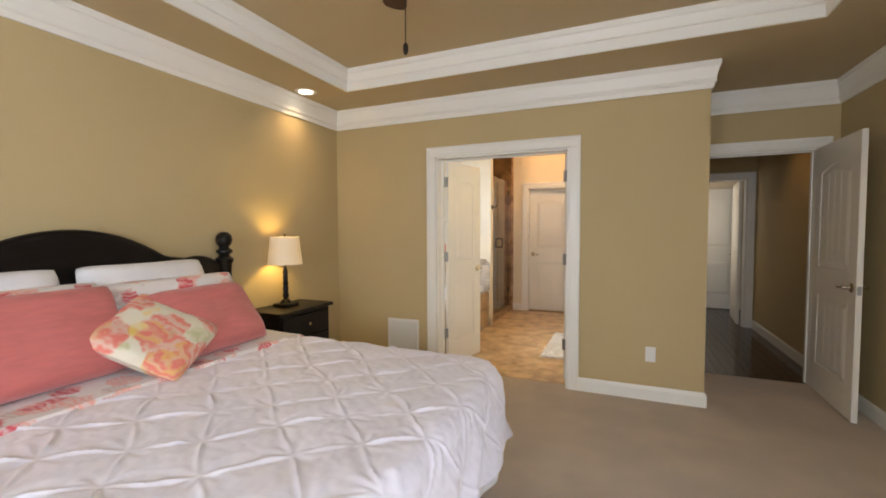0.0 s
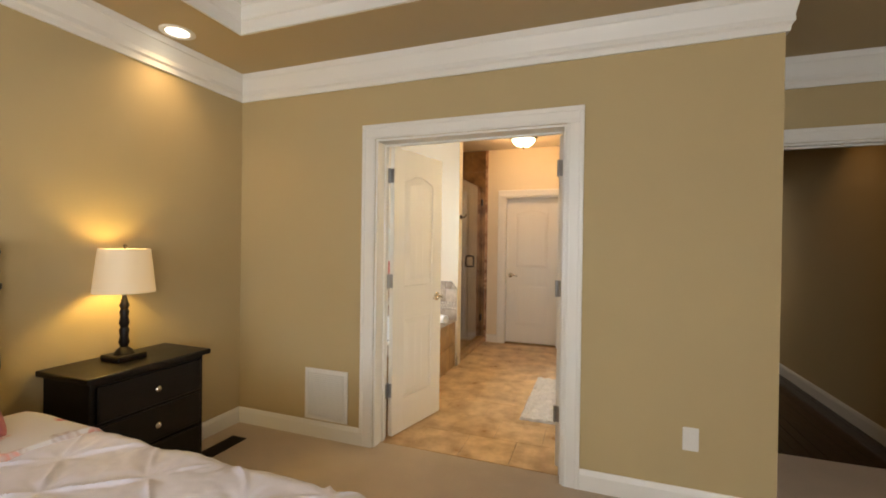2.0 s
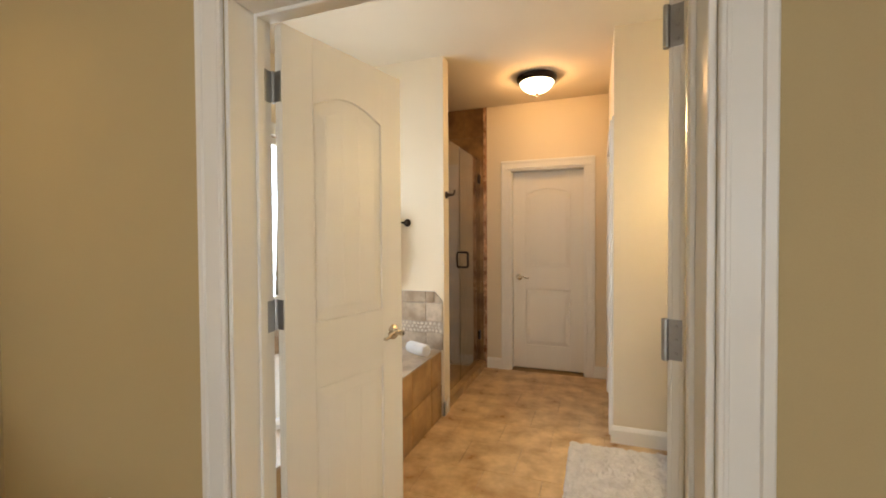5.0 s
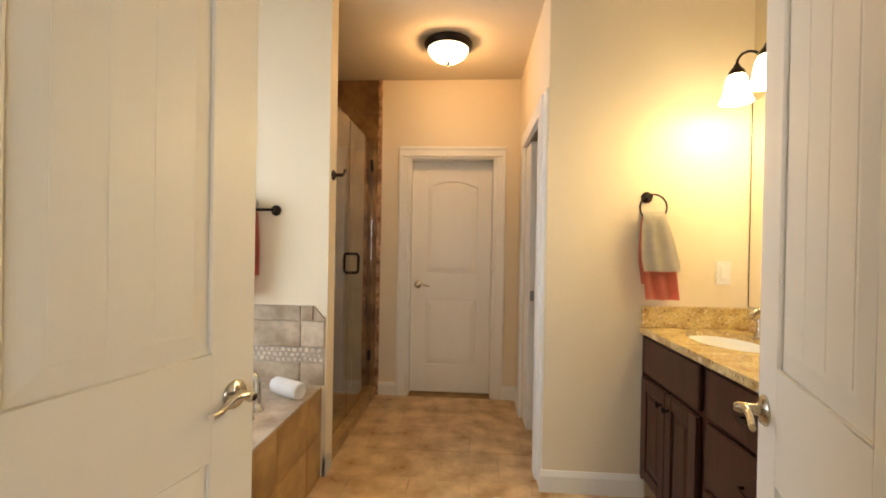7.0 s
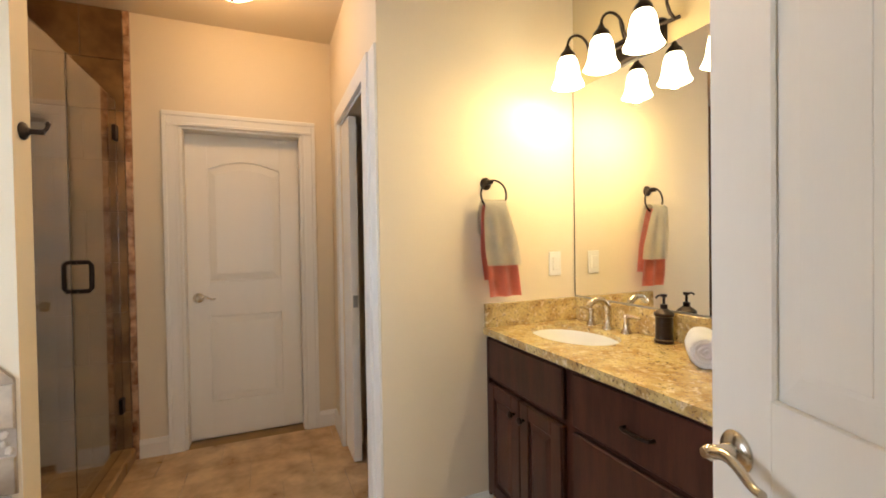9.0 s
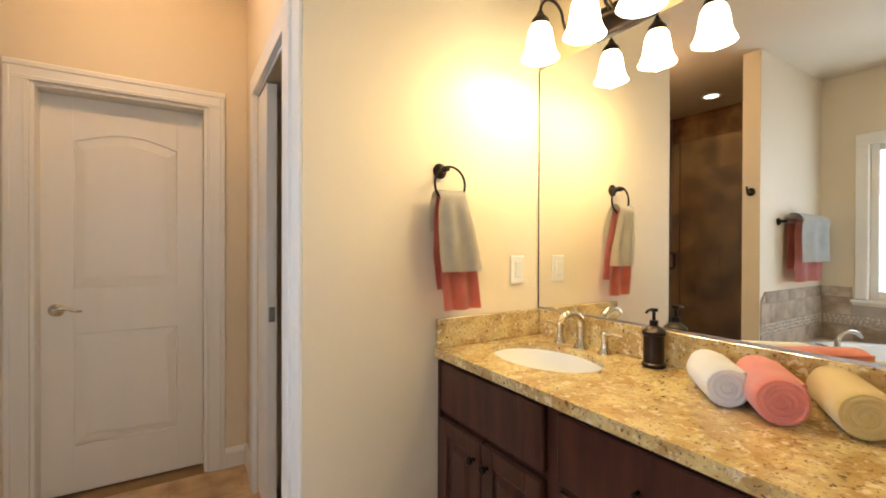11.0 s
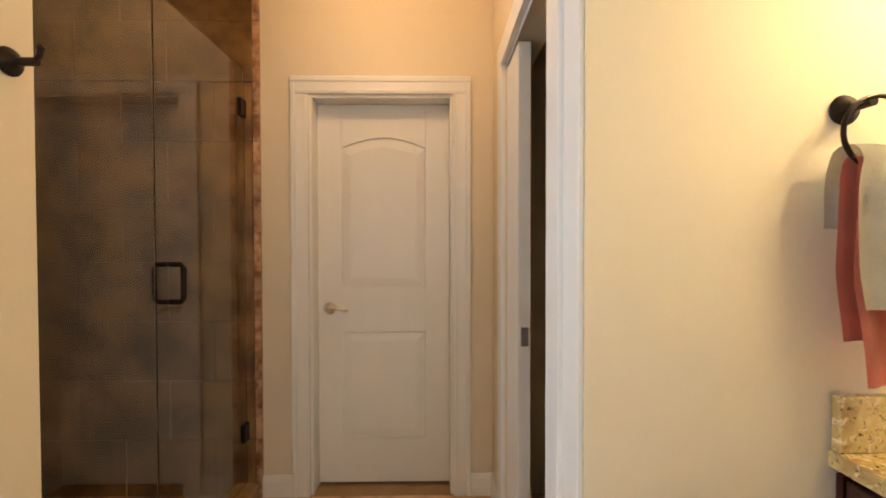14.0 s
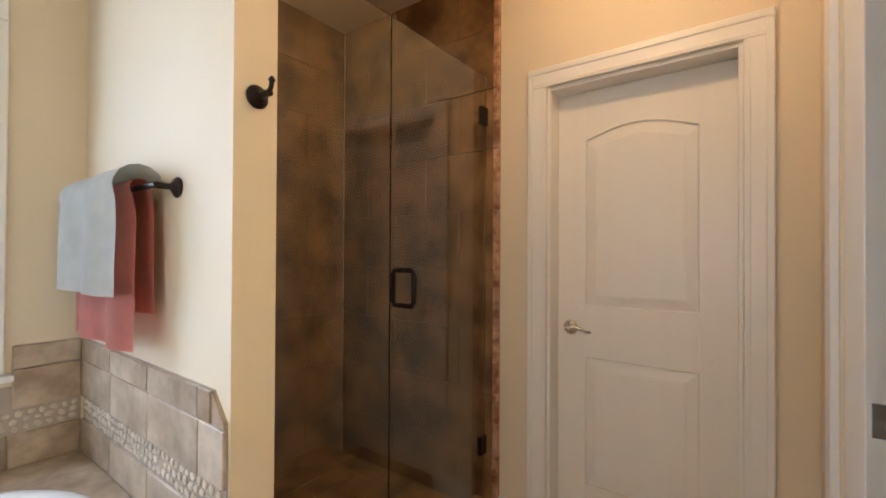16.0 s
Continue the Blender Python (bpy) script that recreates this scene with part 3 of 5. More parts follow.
# doorways
d1 = thing("door_1", pose(0, 0, 0), "white cased double doorway to the bathroom", "doorway", kind="structure")
jambs(d1, DX0, DX1, DH, YD - 0.001, YD + TB + 0.001, stop=YD + TB - 0.07)
casing("casing", d1, DX0, DX1, DH, YD - 0.0005, -1)
casing("casing", d1, DX0, DX1, DH, YD + TB + 0.0005, 1)
LEAF = (DX1 - DX0) / 2 - 0.018
HZ = (0.32, 1.085, 1.82)
YH = YD + TB
panel_door("door_leaf", LEAF, 2.02, pose(DX0 + 0.022, YH + 0.012, 0.008, 0, 0, 76) @ Matrix.Translation((0, -0.035, 0)), "white two-panel arched door leaf, open into the bathroom", hinges=HZ)
# the other leaf is hung on the other jamb: mirrored by turning it about
panel_door("door_leaf", LEAF + 0.03, 2.02, pose(DX1 - 0.022, YH + 0.012, 0.008, 0, 0, 70), "white two-panel arched door leaf, standing open beside the vanity", hinges=HZ)
for x, s in ((DX0 + 0.016, 1), (DX1 - 0.016, -1)):
    for z in HZ:
        part("hinge_plate", B(x, YH - 0.04, z - 0.045, x + s * 0.003, YH, z + 0.055), STEEL, d1)
d2 = thing("door_2", pose(0, 0, 0), "white cased doorway of the closet", "doorway", kind="structure")
jambs(d2, -0.69, 0.04, DH, YE, YE + 0.121)
casing("casing", d2, -0.69, 0.04, DH, YE - 0.0005, -1, 0.085)
panel_door("door_leaf", 0.696, 2.012, pose(0.022, YE + 0.135, 0.012, 0, 0, 180), "white two-panel arched closet door, closed", beads=False, kind="structure")
d3 = thing("door_3", pose(0, 0, 0), "white cased doorway from bedroom to hall", "doorway", kind="structure")
jambs(d3, 1.45, 2.29, DH, 5.569, 5.691, stop=5.62)
casing("casing", d3, 1.45, 2.29, DH, 5.5695, -1, 0.085)
panel_door("door_leaf", 0.80, 2.02, pose(2.27, 5.555, 0.01, 0, 0, -91.5), "white two-panel door with beaded boards, open against the wall", hinges=HZ)
d4 = thing("door_4", pose(0, 0, 0), "white cased doorway at the hall's end", "doorway", kind="structure")
jambs(d4, 1.45, 2.33, DH, 7.95, 8.072)
casing("casing", d4, 1.45, 2.33, DH, 7.9505, -1, 0.085)
panel_door("door_leaf", 0.78, 2.02, pose(1.80, 9.40, 0.01), "white two-panel door, closed, beyond the hall", beads=False)
panel_door("door_leaf", 0.80, 2.02, pose(2.30, 8.09, 0.01, 0, 0, 84), "white door standing open beyond the hall", beads=False, levers=False)
# pocket door: casing built on the wall that runs along y
d5 = thing("door_5", pose(0, 0, 0), "white cased pocket doorway", "doorway", kind="structure")
for nm, a in (("casing_side", (XP - 0.012, YR + 0.004, 0, XP, 6.824, 2.132)), ("casing_side", (XP - 0.024, 6.825, 0, XP, 6.925, 2.042)), ("casing_side", (XP - 0.02, 7.68, 0, XP, 7.77, 2.042)), ("casing_head", (XP - 0.022, 6.825, 2.043, XP, 7.77, 2.132)),
              ("jamb", (XP, 6.925, 0, XP + 0.006, 6.94, 2.03)), ("jamb", (XP + 0.09, 6.925, 0, XP + 0.116, 6.94, 2.03)), ("head_jamb", (XP, 6.925, 2.03, XP + 0.006, 7.68, 2.045))):
    part(nm, B(*a, bevel=0.002), WHITE, d5)
pd = thing("pocket_door", pose(0, 0, 0), "white pocket door, half drawn out of the wall", "door")
part("slab", B(XP + 0.008, 7.44, 0.01, XP + 0.055, 7.68, 2.028, bevel=0.002), DOORW, pd)
part("edge_pull", B(XP + 0.018, 7.437, 0.915, XP + 0.045, 7.441, 0.985, bevel=0.001), STEEL, pd, "satin steel edge pull")

# wall plates
def outlet(m, label, rocker):
    o = thing("light_switch" if rocker else "wall_outlet", m, label, "switch" if rocker else "outlet")
    part("plate", B(-0.037, -0.007, -0.06, 0.037, 0, 0.06, bevel=0.003), PLATE, o)
    if rocker:
        part("rocker", B(-0.016, -0.011, -0.033, 0.016, -0.006, 0.033, bevel=0.002), PLATE, o)
    else:
        for z in (-0.021, 0.021):
            part("socket", B(-0.016, -0.010, z - 0.015, 0.016, -0.006, z + 0.015, bevel=0.003), PLATE, o)


outlet(pose(0.988, YD, 0.367), "white duplex outlet low on the tan wall", False)
outlet(pose(1.143, YR, 1.172), "white rocker switch on the wall beside the mirror", True)
v = thing("wall_vent", pose(-1.225, YD, 0.30), "white louvred return air grille above the baseboard", "vent")
part("backing", B(-0.165, -0.003, -0.17, 0.165, 0, 0.17), PLATE, v)
for a in ((-0.172, -0.012, -0.177, -0.145, 0, 0.177), (0.145, -0.012, -0.177, 0.172, 0, 0.177), (-0.145, -0.012, -0.177, 0.145, 0, -0.15), (-0.145, -0.012, 0.15, 0.145, 0, 0.177)):
    part("frame", B(*a, bevel=0.003), PLATE, v)
sl = finish("slat", box(bmesh.new(), -0.145, -0.010, -0.0015, 0.145, 0.001, 0.0015), PLATE)
for k in range(22):
    s = new("slat", sl)
    s.parent = v
    s.matrix_local = pose(0, -0.003, -0.143 + k * 0.0136, 35)
f = thing("floor_register", pose(-1.78, 4.33, 0.001, 0, 0, 90), "dark brown metal floor register in the carpet", "vent")
part("frame", B(-0.15, -0.06, 0, 0.15, 0.06, 0.006, bevel=0.002), BRONZE, f)
for k in range(12):
    part("slat", B(-0.135 + k * 0.0235, -0.045, 0.0065, -0.123 + k * 0.0235, 0.045, 0.010), BRONZE, f)


def downlight(x, y, z):
    d = thing("recessed_downlight", pose(x, y, z), "round recessed ceiling light, lit, with a white ring", "ceiling light")
    part("trim_ring", lathe(bmesh.new(), [(0.062, 0.0), (0.066, -0.004), (0.085, -0.007), (0.095, -0.002), (0.095, 0)], seg=32), PLATE, d, smooth=True)
    part("lens", lathe(bmesh.new(), [(0.0, -0.003), (0.061, -0.003), (0.061, 0.0), (0, 0)], seg=32), DOWNG, d, "bright frosted lens")


downlight(-1.83, 4.03, ZS)
downlight(-1.65, 7.42, 2.70)

# ---- bedroom things ----
def turned(bm, m, profile, seg=20):
    return lathe(bm, profile, m, seg)


bed = thing("bed", pose(-1.93, 2.29, 0), "black wooden bed with arched headboard and turned posts", "bed")
prof = [(0.045, 0), (0.05, 0.02), (0.042, 0.06), (0.05, 0.55), (0.056, 0.62), (0.05, 0.66), (0.035, 0.70), (0.05, 0.74), (0.06, 0.80), (0.052, 0.90), (0.046, 1.05), (0.05, 1.12), (0.062, 1.135), (0.062, 1.155), (0.04, 1.17), (0.034, 1.185), (0.055, 1.2), (0.055, 1.215), (0.036, 1.228), (0.034, 1.24), (0.05, 1.262), (0.058, 1.29), (0.05, 1.325), (0.03, 1.345), (0.0, 1.352)]
for y in (-0.93, 0.93):
    part("post", turned(bmesh.new(), Matrix.Translation((0.02, y, 0)), prof), BLACKW, bed, smooth=True)
n = 48
top = []
for k in range(n + 1):
    s = -1 + 2 * k / n
    a = abs(s)
    z = 1.345 - 0.165 * (a / 0.55) ** 2 if a < 0.55 else (1.18 - 0.025 * min(1, (a - 0.55) / 0.17) ** 0.8 if a < 0.72 else 1.155 + 0.02 * math.sin((a - 0.72) / 0.28 * 3.1) - 0.05 * ((a - 0.72) / 0.28) ** 2)
    top.append((0.88 * s, z))
bm = prism(bmesh.new(), [(0.88, 0.35), (-0.88, 0.35)] + top, Matrix.Rotation(radians(90), 4, "Z"), -0.035)
part("headboard", bm, BLACKW, bed)
bm = bmesh.new()
tube(bm, [(0.018, x, z) for x, z in top], 0.022, 8)
part("headboard_cap", bm, BLACKW, bed, smooth=True)
for y in (-0.93, 0.93):
    part("side_rail", B(0.04, y - 0.015, 0.18, 2.08, y + 0.015, 0.36, bevel=0.004), BLACKW, bed)
part("footboard", B(2.06, -0.93, 0.1, 2.10, 0.93, 0.40, bevel=0.006), BLACKW, bed)
part("box_spring", B(0.06, -0.90, 0.18, 2.055, 0.90, 0.38, bevel=0.03, seg=3), WLINEN, bed)
part("mattress", B(0.06, -0.90, 0.381, 2.06, 0.90, 0.62, bevel=0.05, seg=4), WLINEN, bed)
for x in (0.3, 1.95):
    for y in (-0.88, 0.88):
        part("leg", turned(bmesh.new(), Matrix.Translation((x, y, 0)), [(0.03, 0), (0.04, 0.05), (0.035, 0.1), (0.04, 0.19)], 12), BLACKW, bed)


def drape(x0, x1, y0, y1, top, drop, flat_edge, ridge, step, seed, lift=0.0):
    """Cloth laid over a bed: flat on top, rounded over three edges and hanging with folds; flat_edge is where it begins at the head."""
    bm = bmesh.new()
    us = np.arange(flat_edge, x1 + drop + 1e-6, step)
    vs = np.arange(y0 - drop, y1 + drop + 1e-6, step)
    R, rc = 0.075, 0.16
    grid = []
    for u in us:
        row = []
        for v in vs:
            cx, cy = min(u, x1 - rc), min(max(v, y0 + rc), y1 - rc)
            dx, dy = u - cx, v - cy
            if u < x1 - rc:
                dx = 0.0
            d = math.hypot(dx, dy)
            ox, oy = (dx / d, dy / d) if d > 1e-9 else (1.0, 0.0)
            over = min(d - rc, drop) if d > rc else 0.0
            h = ridge(u, v) + 0.006 * noise.noise(Vector((u * 5, v * 5, seed)))
            if over <= 0:
                p, nrm = Vector((u, v, top)), Vector((0, 0, 1))
            else:
                a = min(over / R, math.pi / 2)
                ex = max(0.0, over - R * math.pi / 2)
                along = u + v
                fold = 0.022 * min(1, ex / 0.25) * math.sin(along * 17 + 2 * noise.noise(Vector((along * 2, 0, seed))))
                out = R * math.sin(a) + ex * 0.16 + fold
                p = Vector((cx + ox * (rc + out), cy + oy * (rc + out), top - R * (1 - math.cos(a)) - ex))
                nrm = Vector((ox * math.sin(a), oy * math.sin(a), math.cos(a)))
            p += nrm * (h + lift)
            p.z = max(p.z, 0.03)
            row.append(bm.verts.new(p))
        grid.append(row)
    for a, b in zip(grid, grid[1:]):
        for k in range(len(a) - 1):
            bm.faces.new((a[k], a[k + 1], b[k + 1], b[k]))
    return bm


def pintuck(u, v):
    """Diamond lattice of thin stitched pleats over soft puffs, gathered where the pleats cross."""
    S = 0.235
    w1, w2 = noise.noise(Vector((u * 3.2, v * 3.2, 3.1))), noise.noise(Vector((u * 3.2, v * 3.2, 8.4)))
    a, b = (u * 0.85 + v) / 1.31 + 0.05 * w1, (u * 0.85 - v) / 1.31 + 0.05 * w2
    da, db = ((a / S + 0.5) % 1 - 0.5) * S, ((b / S + 0.5) % 1 - 0.5) * S
    na, nb = abs(da), abs(db)
    puff = 0.005 * min(1, na / 0.07) * min(1, nb / 0.07)
    near = math.hypot(da, db)
    knot = math.exp(-(near / 0.045) ** 2)
    spokes = 0.0022 * math.sin(7 * math.atan2(db, da) + 9 * w1) * math.exp(-((near - 0.06) / 0.04) ** 2)
    ridge = max(math.exp(-(da / 0.0075) ** 2), math.exp(-(db / 0.0075) ** 2))
    crease = 0.004 * noise.noise(Vector((a * 26, b * 9, 5.0))) + 0.003 * noise.noise(Vector((u * 40, v * 40, 1.0)))
    return puff + spokes + 0.5 * crease * (1 - knot) + 0.011 * ridge * (1 - 0.7 * knot) * (0.8 + 0.6 * noise.noise(Vector((u * 7, v * 7, 7)))) - 0.004 * knot


tagged(part("bedspread", drape(-1.87, 0.13, 1.37, 3.21, 0.645, 0.42, -1.25, pintuck, 0.007, 4.0), SATIN, smooth=True), "white satin bedspread with diamond pintucks, hanging over the bed", "bedspread")
tagged(part("floral_sheet", drape(-1.87, 0.13, 1.37, 3.21, 0.648, 0.30, -1.62, lambda u, v: 0.014 if u < -1.22 else -0.03, 0.03, 9.0), FLORAL, smooth=True), "floral coral and white sheet folded at the head", "sheet")
tagged(part("bed_skirt", drape(-1.8, 0.12, 1.385, 3.195, 0.40, 0.36, -1.75, lambda u, v: -0.03, 0.04, 2.0), WLINEN, smooth=True), "white gathered bed skirt under the bedspread", "bed skirt")


def pillow(name, w, h, t, m, material, label, seed=1.0, piping=False):
    bm = bmesh.new()
    N = 22
    sheets = []
    for s in (1, -1):
        g = []
        for i in range(N + 1):
            row = []
            for j in range(N + 1):
                a, b = -1 + 2 * i / N, -1 + 2 * j / N
                bulge = max(0.0, (1 - a ** 4) * (1 - b ** 4)) ** 0.42
                pinch = 1 - 0.05 * (1 - abs(a) ** 2) * abs(b) ** 6
                pinch2 = 1 - 0.05 * (1 - abs(b) ** 2) * abs(a) ** 6
                z = s * (t / 2 * bulge * (1 + 0.25 * noise.noise(Vector((a * 1.7, b * 1.7, seed)))) + 0.001)
                row.append(bm.verts.new((w / 2 * a * pinch2 * (1 - 0.07 * (a * b) ** 4), z, h / 2 * b * pinch * (1 - 0.07 * (a * b) ** 4))))
            g.append(row)
        for p, q in zip(g, g[1:]):
            for k in range(N):
                bm.faces.new((p[k], p[k + 1], q[k + 1], q[k]))
    bmesh.ops.remove_doubles(bm, verts=bm.verts[:], dist=0.0022)
    ob = part(name, bm, material, smooth=True)
    ob.matrix_world = m
    return tagged(ob, label, "pillow")


def lean(x, y, z, h, tilt, yaw=90, roll=0):
    """Stands a pillow of height h on its lower edge at z, leaning back by tilt, its width along the bed's width."""
    return Matrix.Translation((x, y, z)) @ Matrix.Rotation(radians(yaw), 4, "Z") @ Matrix.Rotation(radians(tilt), 4, "X") @ Matrix.Translation((0, 0, h / 2)) @ Matrix.Rotation(radians(roll), 4, "Y")


pillow("bed_pillow", 0.76, 0.54, 0.17, lean(-1.70, 1.83, 0.665, 0.54, -17), WLINEN, "white cotton pillow against the headboard", 1)
pillow("bed_pillow", 0.74, 0.54, 0.17, lean(-1.70, 2.62, 0.665, 0.54, -17), WLINEN, "white cotton pillow against the headboard", 2)
pillow("pillow_sham", 0.84, 0.46, 0.16, lean(-1.60, 1.90, 0.665, 0.46, -16), FLORAL, "floral coral and white pillow sham", 3)
pillow("pillow_sham", 0.84, 0.44, 0.16, lean(-1.60, 2.70, 0.665, 0.44, -16), FLORAL, "floral coral and white pillow sham", 4)
pillow("coral_pillow", 0.84, 0.46, 0.20, lean(-1.47, 1.91, 0.665, 0.46, -22), CORAL, "large coral woven pillow", 5)
pillow("coral_pillow", 0.66, 0.44, 0.17, lean(-1.33, 2.74, 0.675, 0.44, -40), CORAL, "coral woven pillow leaning on the sham", 6)
pillow("accent_cushion", 0.47, 0.47, 0.12, lean(-1.21, 2.37, 0.69, 0.47, -54, 84, 54), FLORAL2, "square cushion with coral and yellow flowers", 7)

ns = thing("nightstand", pose(-2.0, 3.77, 0), "black wooden nightstand with three drawers", "nightstand")
part("top", B(0.004, -0.325, 0.69, 0.385, 0.325, 0.72, bevel=0.008, seg=2), BLACKW, ns)
part("body", B(0.01, -0.295, 0.08, 0.355, 0.295, 0.69, bevel=0.003), BLACKW, ns)
part("plinth", B(0.01, -0.305, 0.0, 0.365, 0.305, 0.085, bevel=0.006), BLACKW, ns)
for z in (0.115, 0.305, 0.495):
    dr = part("drawer", B(0.3555, -0.27, z, 0.372, 0.27, z + 0.175, bevel=0.005), BLACKW, ns)
    part("knob", turned(bmesh.new(), Matrix.Translation((0.372, 0.0, z + 0.0875)) @ Matrix.Rotation(radians(90), 4, "Y"), [(0.008, 0), (0.007, 0.012), (0.015, 0.018), (0.016, 0.025), (0.010, 0.031), (0, 0.032)], 14), CHROME, dr, "nickel knob", True)

tl = thing("table_lamp", pose(-1.84, 3.75, 0.72), "table lamp with lit cream shade and black turned base", "lamp")
part("base", B(-0.075, -0.075, 0, 0.075, 0.075, 0.028, bevel=0.006), BLACKW, tl)
part("stem", turned(bmesh.new(), Matrix(), [(0.05, 0.028), (0.035, 0.05), (0.018, 0.065), (0.026, 0.09), (0.019, 0.12), (0.024, 0.155), (0.017, 0.17), (0.025, 0.19), (0.018, 0.225), (0.023, 0.25), (0.016, 0.265), (0.024, 0.285), (0.016, 0.31), (0.010, 0.33), (0.010, 0.42), (0.004, 0.43)], 16), BLACKW, tl, smooth=True)
bm = bmesh.new()
ring = lambda r, z: [bm.verts.new((r * math.cos(a), r * math.sin(a), z)) for a in (2 * math.pi * k / 40 for k in range(40))]
a, b, c, d = ring(0.14, 0.355), ring(0.115, 0.585), ring(0.112, 0.585), ring(0.137, 0.355)
for p, q in ((a, b), (b, c), (c, d), (d, a)):
    for k in range(40):
        bm.faces.new((p[k], p[(k + 1) % 40], q[(k + 1) % 40], q[k]))
shade = part("shade", bm, SHADEM, tl, "lit cream linen drum shade", True)
shade.visible_shadow = True
bm = bmesh.new()
for k in range(3):
    t = 2 * math.pi * k / 3
    tube(bm, [(0, 0, 0.57), (0.112 * math.cos(t), 0.112 * math.sin(t), 0.575)], 0.002, 6)
lathe(bm, [(0.004, 0.43), (0.004, 0.59), (0.009, 0.595), (0.009, 0.605), (0, 0.61)], seg=10)
part("finial", bm, BRONZE, tl)

fan = thing("ceiling_fan", pose(-0.13, 2.65, ZT), "dark bronze ceiling fan with wooden blades at rest", "ceiling fan")
part("downrod", turned(bmesh.new(), Matrix(), [(0.07, 0), (0.06, -0.02), (0.03, -0.025), (0.03, -0.03)], 20), BRONZE, fan, smooth=True)
part("motor_housing", turned(bmesh.new(), Matrix(), [(0.03, -0.03), (0.11, -0.04), (0.13, -0.08), (0.12, -0.14), (0.07, -0.17), (0.05, -0.20), (0.0, -0.205)], 28), BRONZE, fan, smooth=True)
for k in range(5):
    bm = bmesh.new()
    m = Matrix.Rotation(radians(72 * k + 121), 4, "Z") @ Matrix.Rotation(radians(9), 4, "X")
    prism(bm, [(0.11, -0.02), (0.2, -0.05), (0.62, -0.07), (0.66, -0.05), (0.67, 0), (0.66, 0.05), (0.62, 0.07), (0.2, 0.05), (0.11, 0.02)], Matrix.Translation((0, 0, -0.115)) @ m @ Matrix.Rotation(radians(90), 4, "X"), 0.008)
    part("blade", bm, CABW, fan, "dark wooden blade")
bm = bmesh.new()
tube(bm, [(0.03, 0.0, -0.19), (0.03, 0, -0.60)], 0.0025, 6)
lathe(bm, [(0.004, 0), (0.011, -0.01), (0.012, -0.035), (0.006, -0.05), (0, -0.052)], Matrix.Translation((0.03, 0, -0.60)), 12)
part("pull_chain", bm, BRONZE, fan)

# ---- bathroom things ----
van = thing("vanity_cabinet", pose(0, 0, 0), "espresso stained vanity cabinet with panelled doors and drawers", "cabinet")
VX, VY0, VY1 = 0.765, 4.90, 6.715
part("body", B(VX, VY0, 0.10, XM - 0.005, VY1, 0.72), CABW, van)
part("front_rail", B(VX, VY0, 0.721, VX + 0.02, VY1, 0.854), CABW, van)
part("toe_kick", B(VX + 0.06, VY0, 0, XM - 0.005, VY1, 0.10), CABW, van)
part("end_stile", B(VX - 0.018, 6.70, 0.10, VX, VY1, 0.84), CABW, van)


def front(y0, y1, z0, z1, name, raised):
    b = part(name, B(VX - 0.020, y0, z0, VX - 0.0005, y1, z1, bevel=0.004), CABW, van)
    if raised:
        for a in ((y0, z0, y0 + 0.058, z1), (y1 - 0.058, z0, y1, z1), (y0 + 0.058, z0, y1 - 0.058, z0 + 0.058), (y0 + 0.058, z1 - 0.058, y1 - 0.058, z1)):
            part("door_rail", B(VX - 0.029, a[0], a[1], VX - 0.0195, a[2], a[3], bevel=0.003), CABW, b)
        bm = bmesh.new()
        prism(bm, [(y0 + 0.068, z0 + 0.068), (y1 - 0.068, z0 + 0.068), (y1 - 0.068, z1 - 0.068), (y0 + 0.068, z1 - 0.068)], Matrix.Translation((VX - 0.0195, 0, 0)) @ Matrix.Rotation(radians(90), 4, "Z"), 0.008, 0.022)
        part("door_panel", bm, CABW, b)
    return b


def knob(y, z, parent):
    part("knob", lathe(bmesh.new(), [(0.006, 0), (0.006, 0.012), (0.014, 0.018), (0.015, 0.026), (0.008, 0.031), (0, 0.032)], Matrix.Translation((VX - 0.029, y, z)) @ Matrix.Rotation(radians(-90), 4, "Y"), 14), BRONZE, parent, smooth=True)


def pull(y, z, parent):
    bm = bmesh.new()
    tube(bm, [(VX - 0.018, y - 0.05, z), (VX - 0.04, y - 0.047, z), (VX - 0.046, y - 0.03, z), (VX - 0.046, y + 0.03, z), (VX - 0.04, y + 0.047, z), (VX - 0.018, y + 0.05, z)], 0.0055, 8)
    part("pull", bm, BRONZE, parent, smooth=True)


for lo, hi in ((6.165, 6.695), (4.92, 5.52)):
    front(lo, hi, 0.655, 0.837, "false_front", False)
    mid = (lo + hi) / 2
    knob(mid + 0.035, 0.57, front(mid + 0.003, hi, 0.125, 0.635, "cabinet_door", True))
    knob(mid - 0.035, 0.57, front(lo, mid - 0.003, 0.125, 0.635, "cabinet_door", True))
for z0, z1 in ((0.655, 0.837), (0.40, 0.635), (0.125, 0.38)):
    pull(5.835, (z0 + z1) / 2, front(5.555, 6.115, z0, z1, "drawer", False))

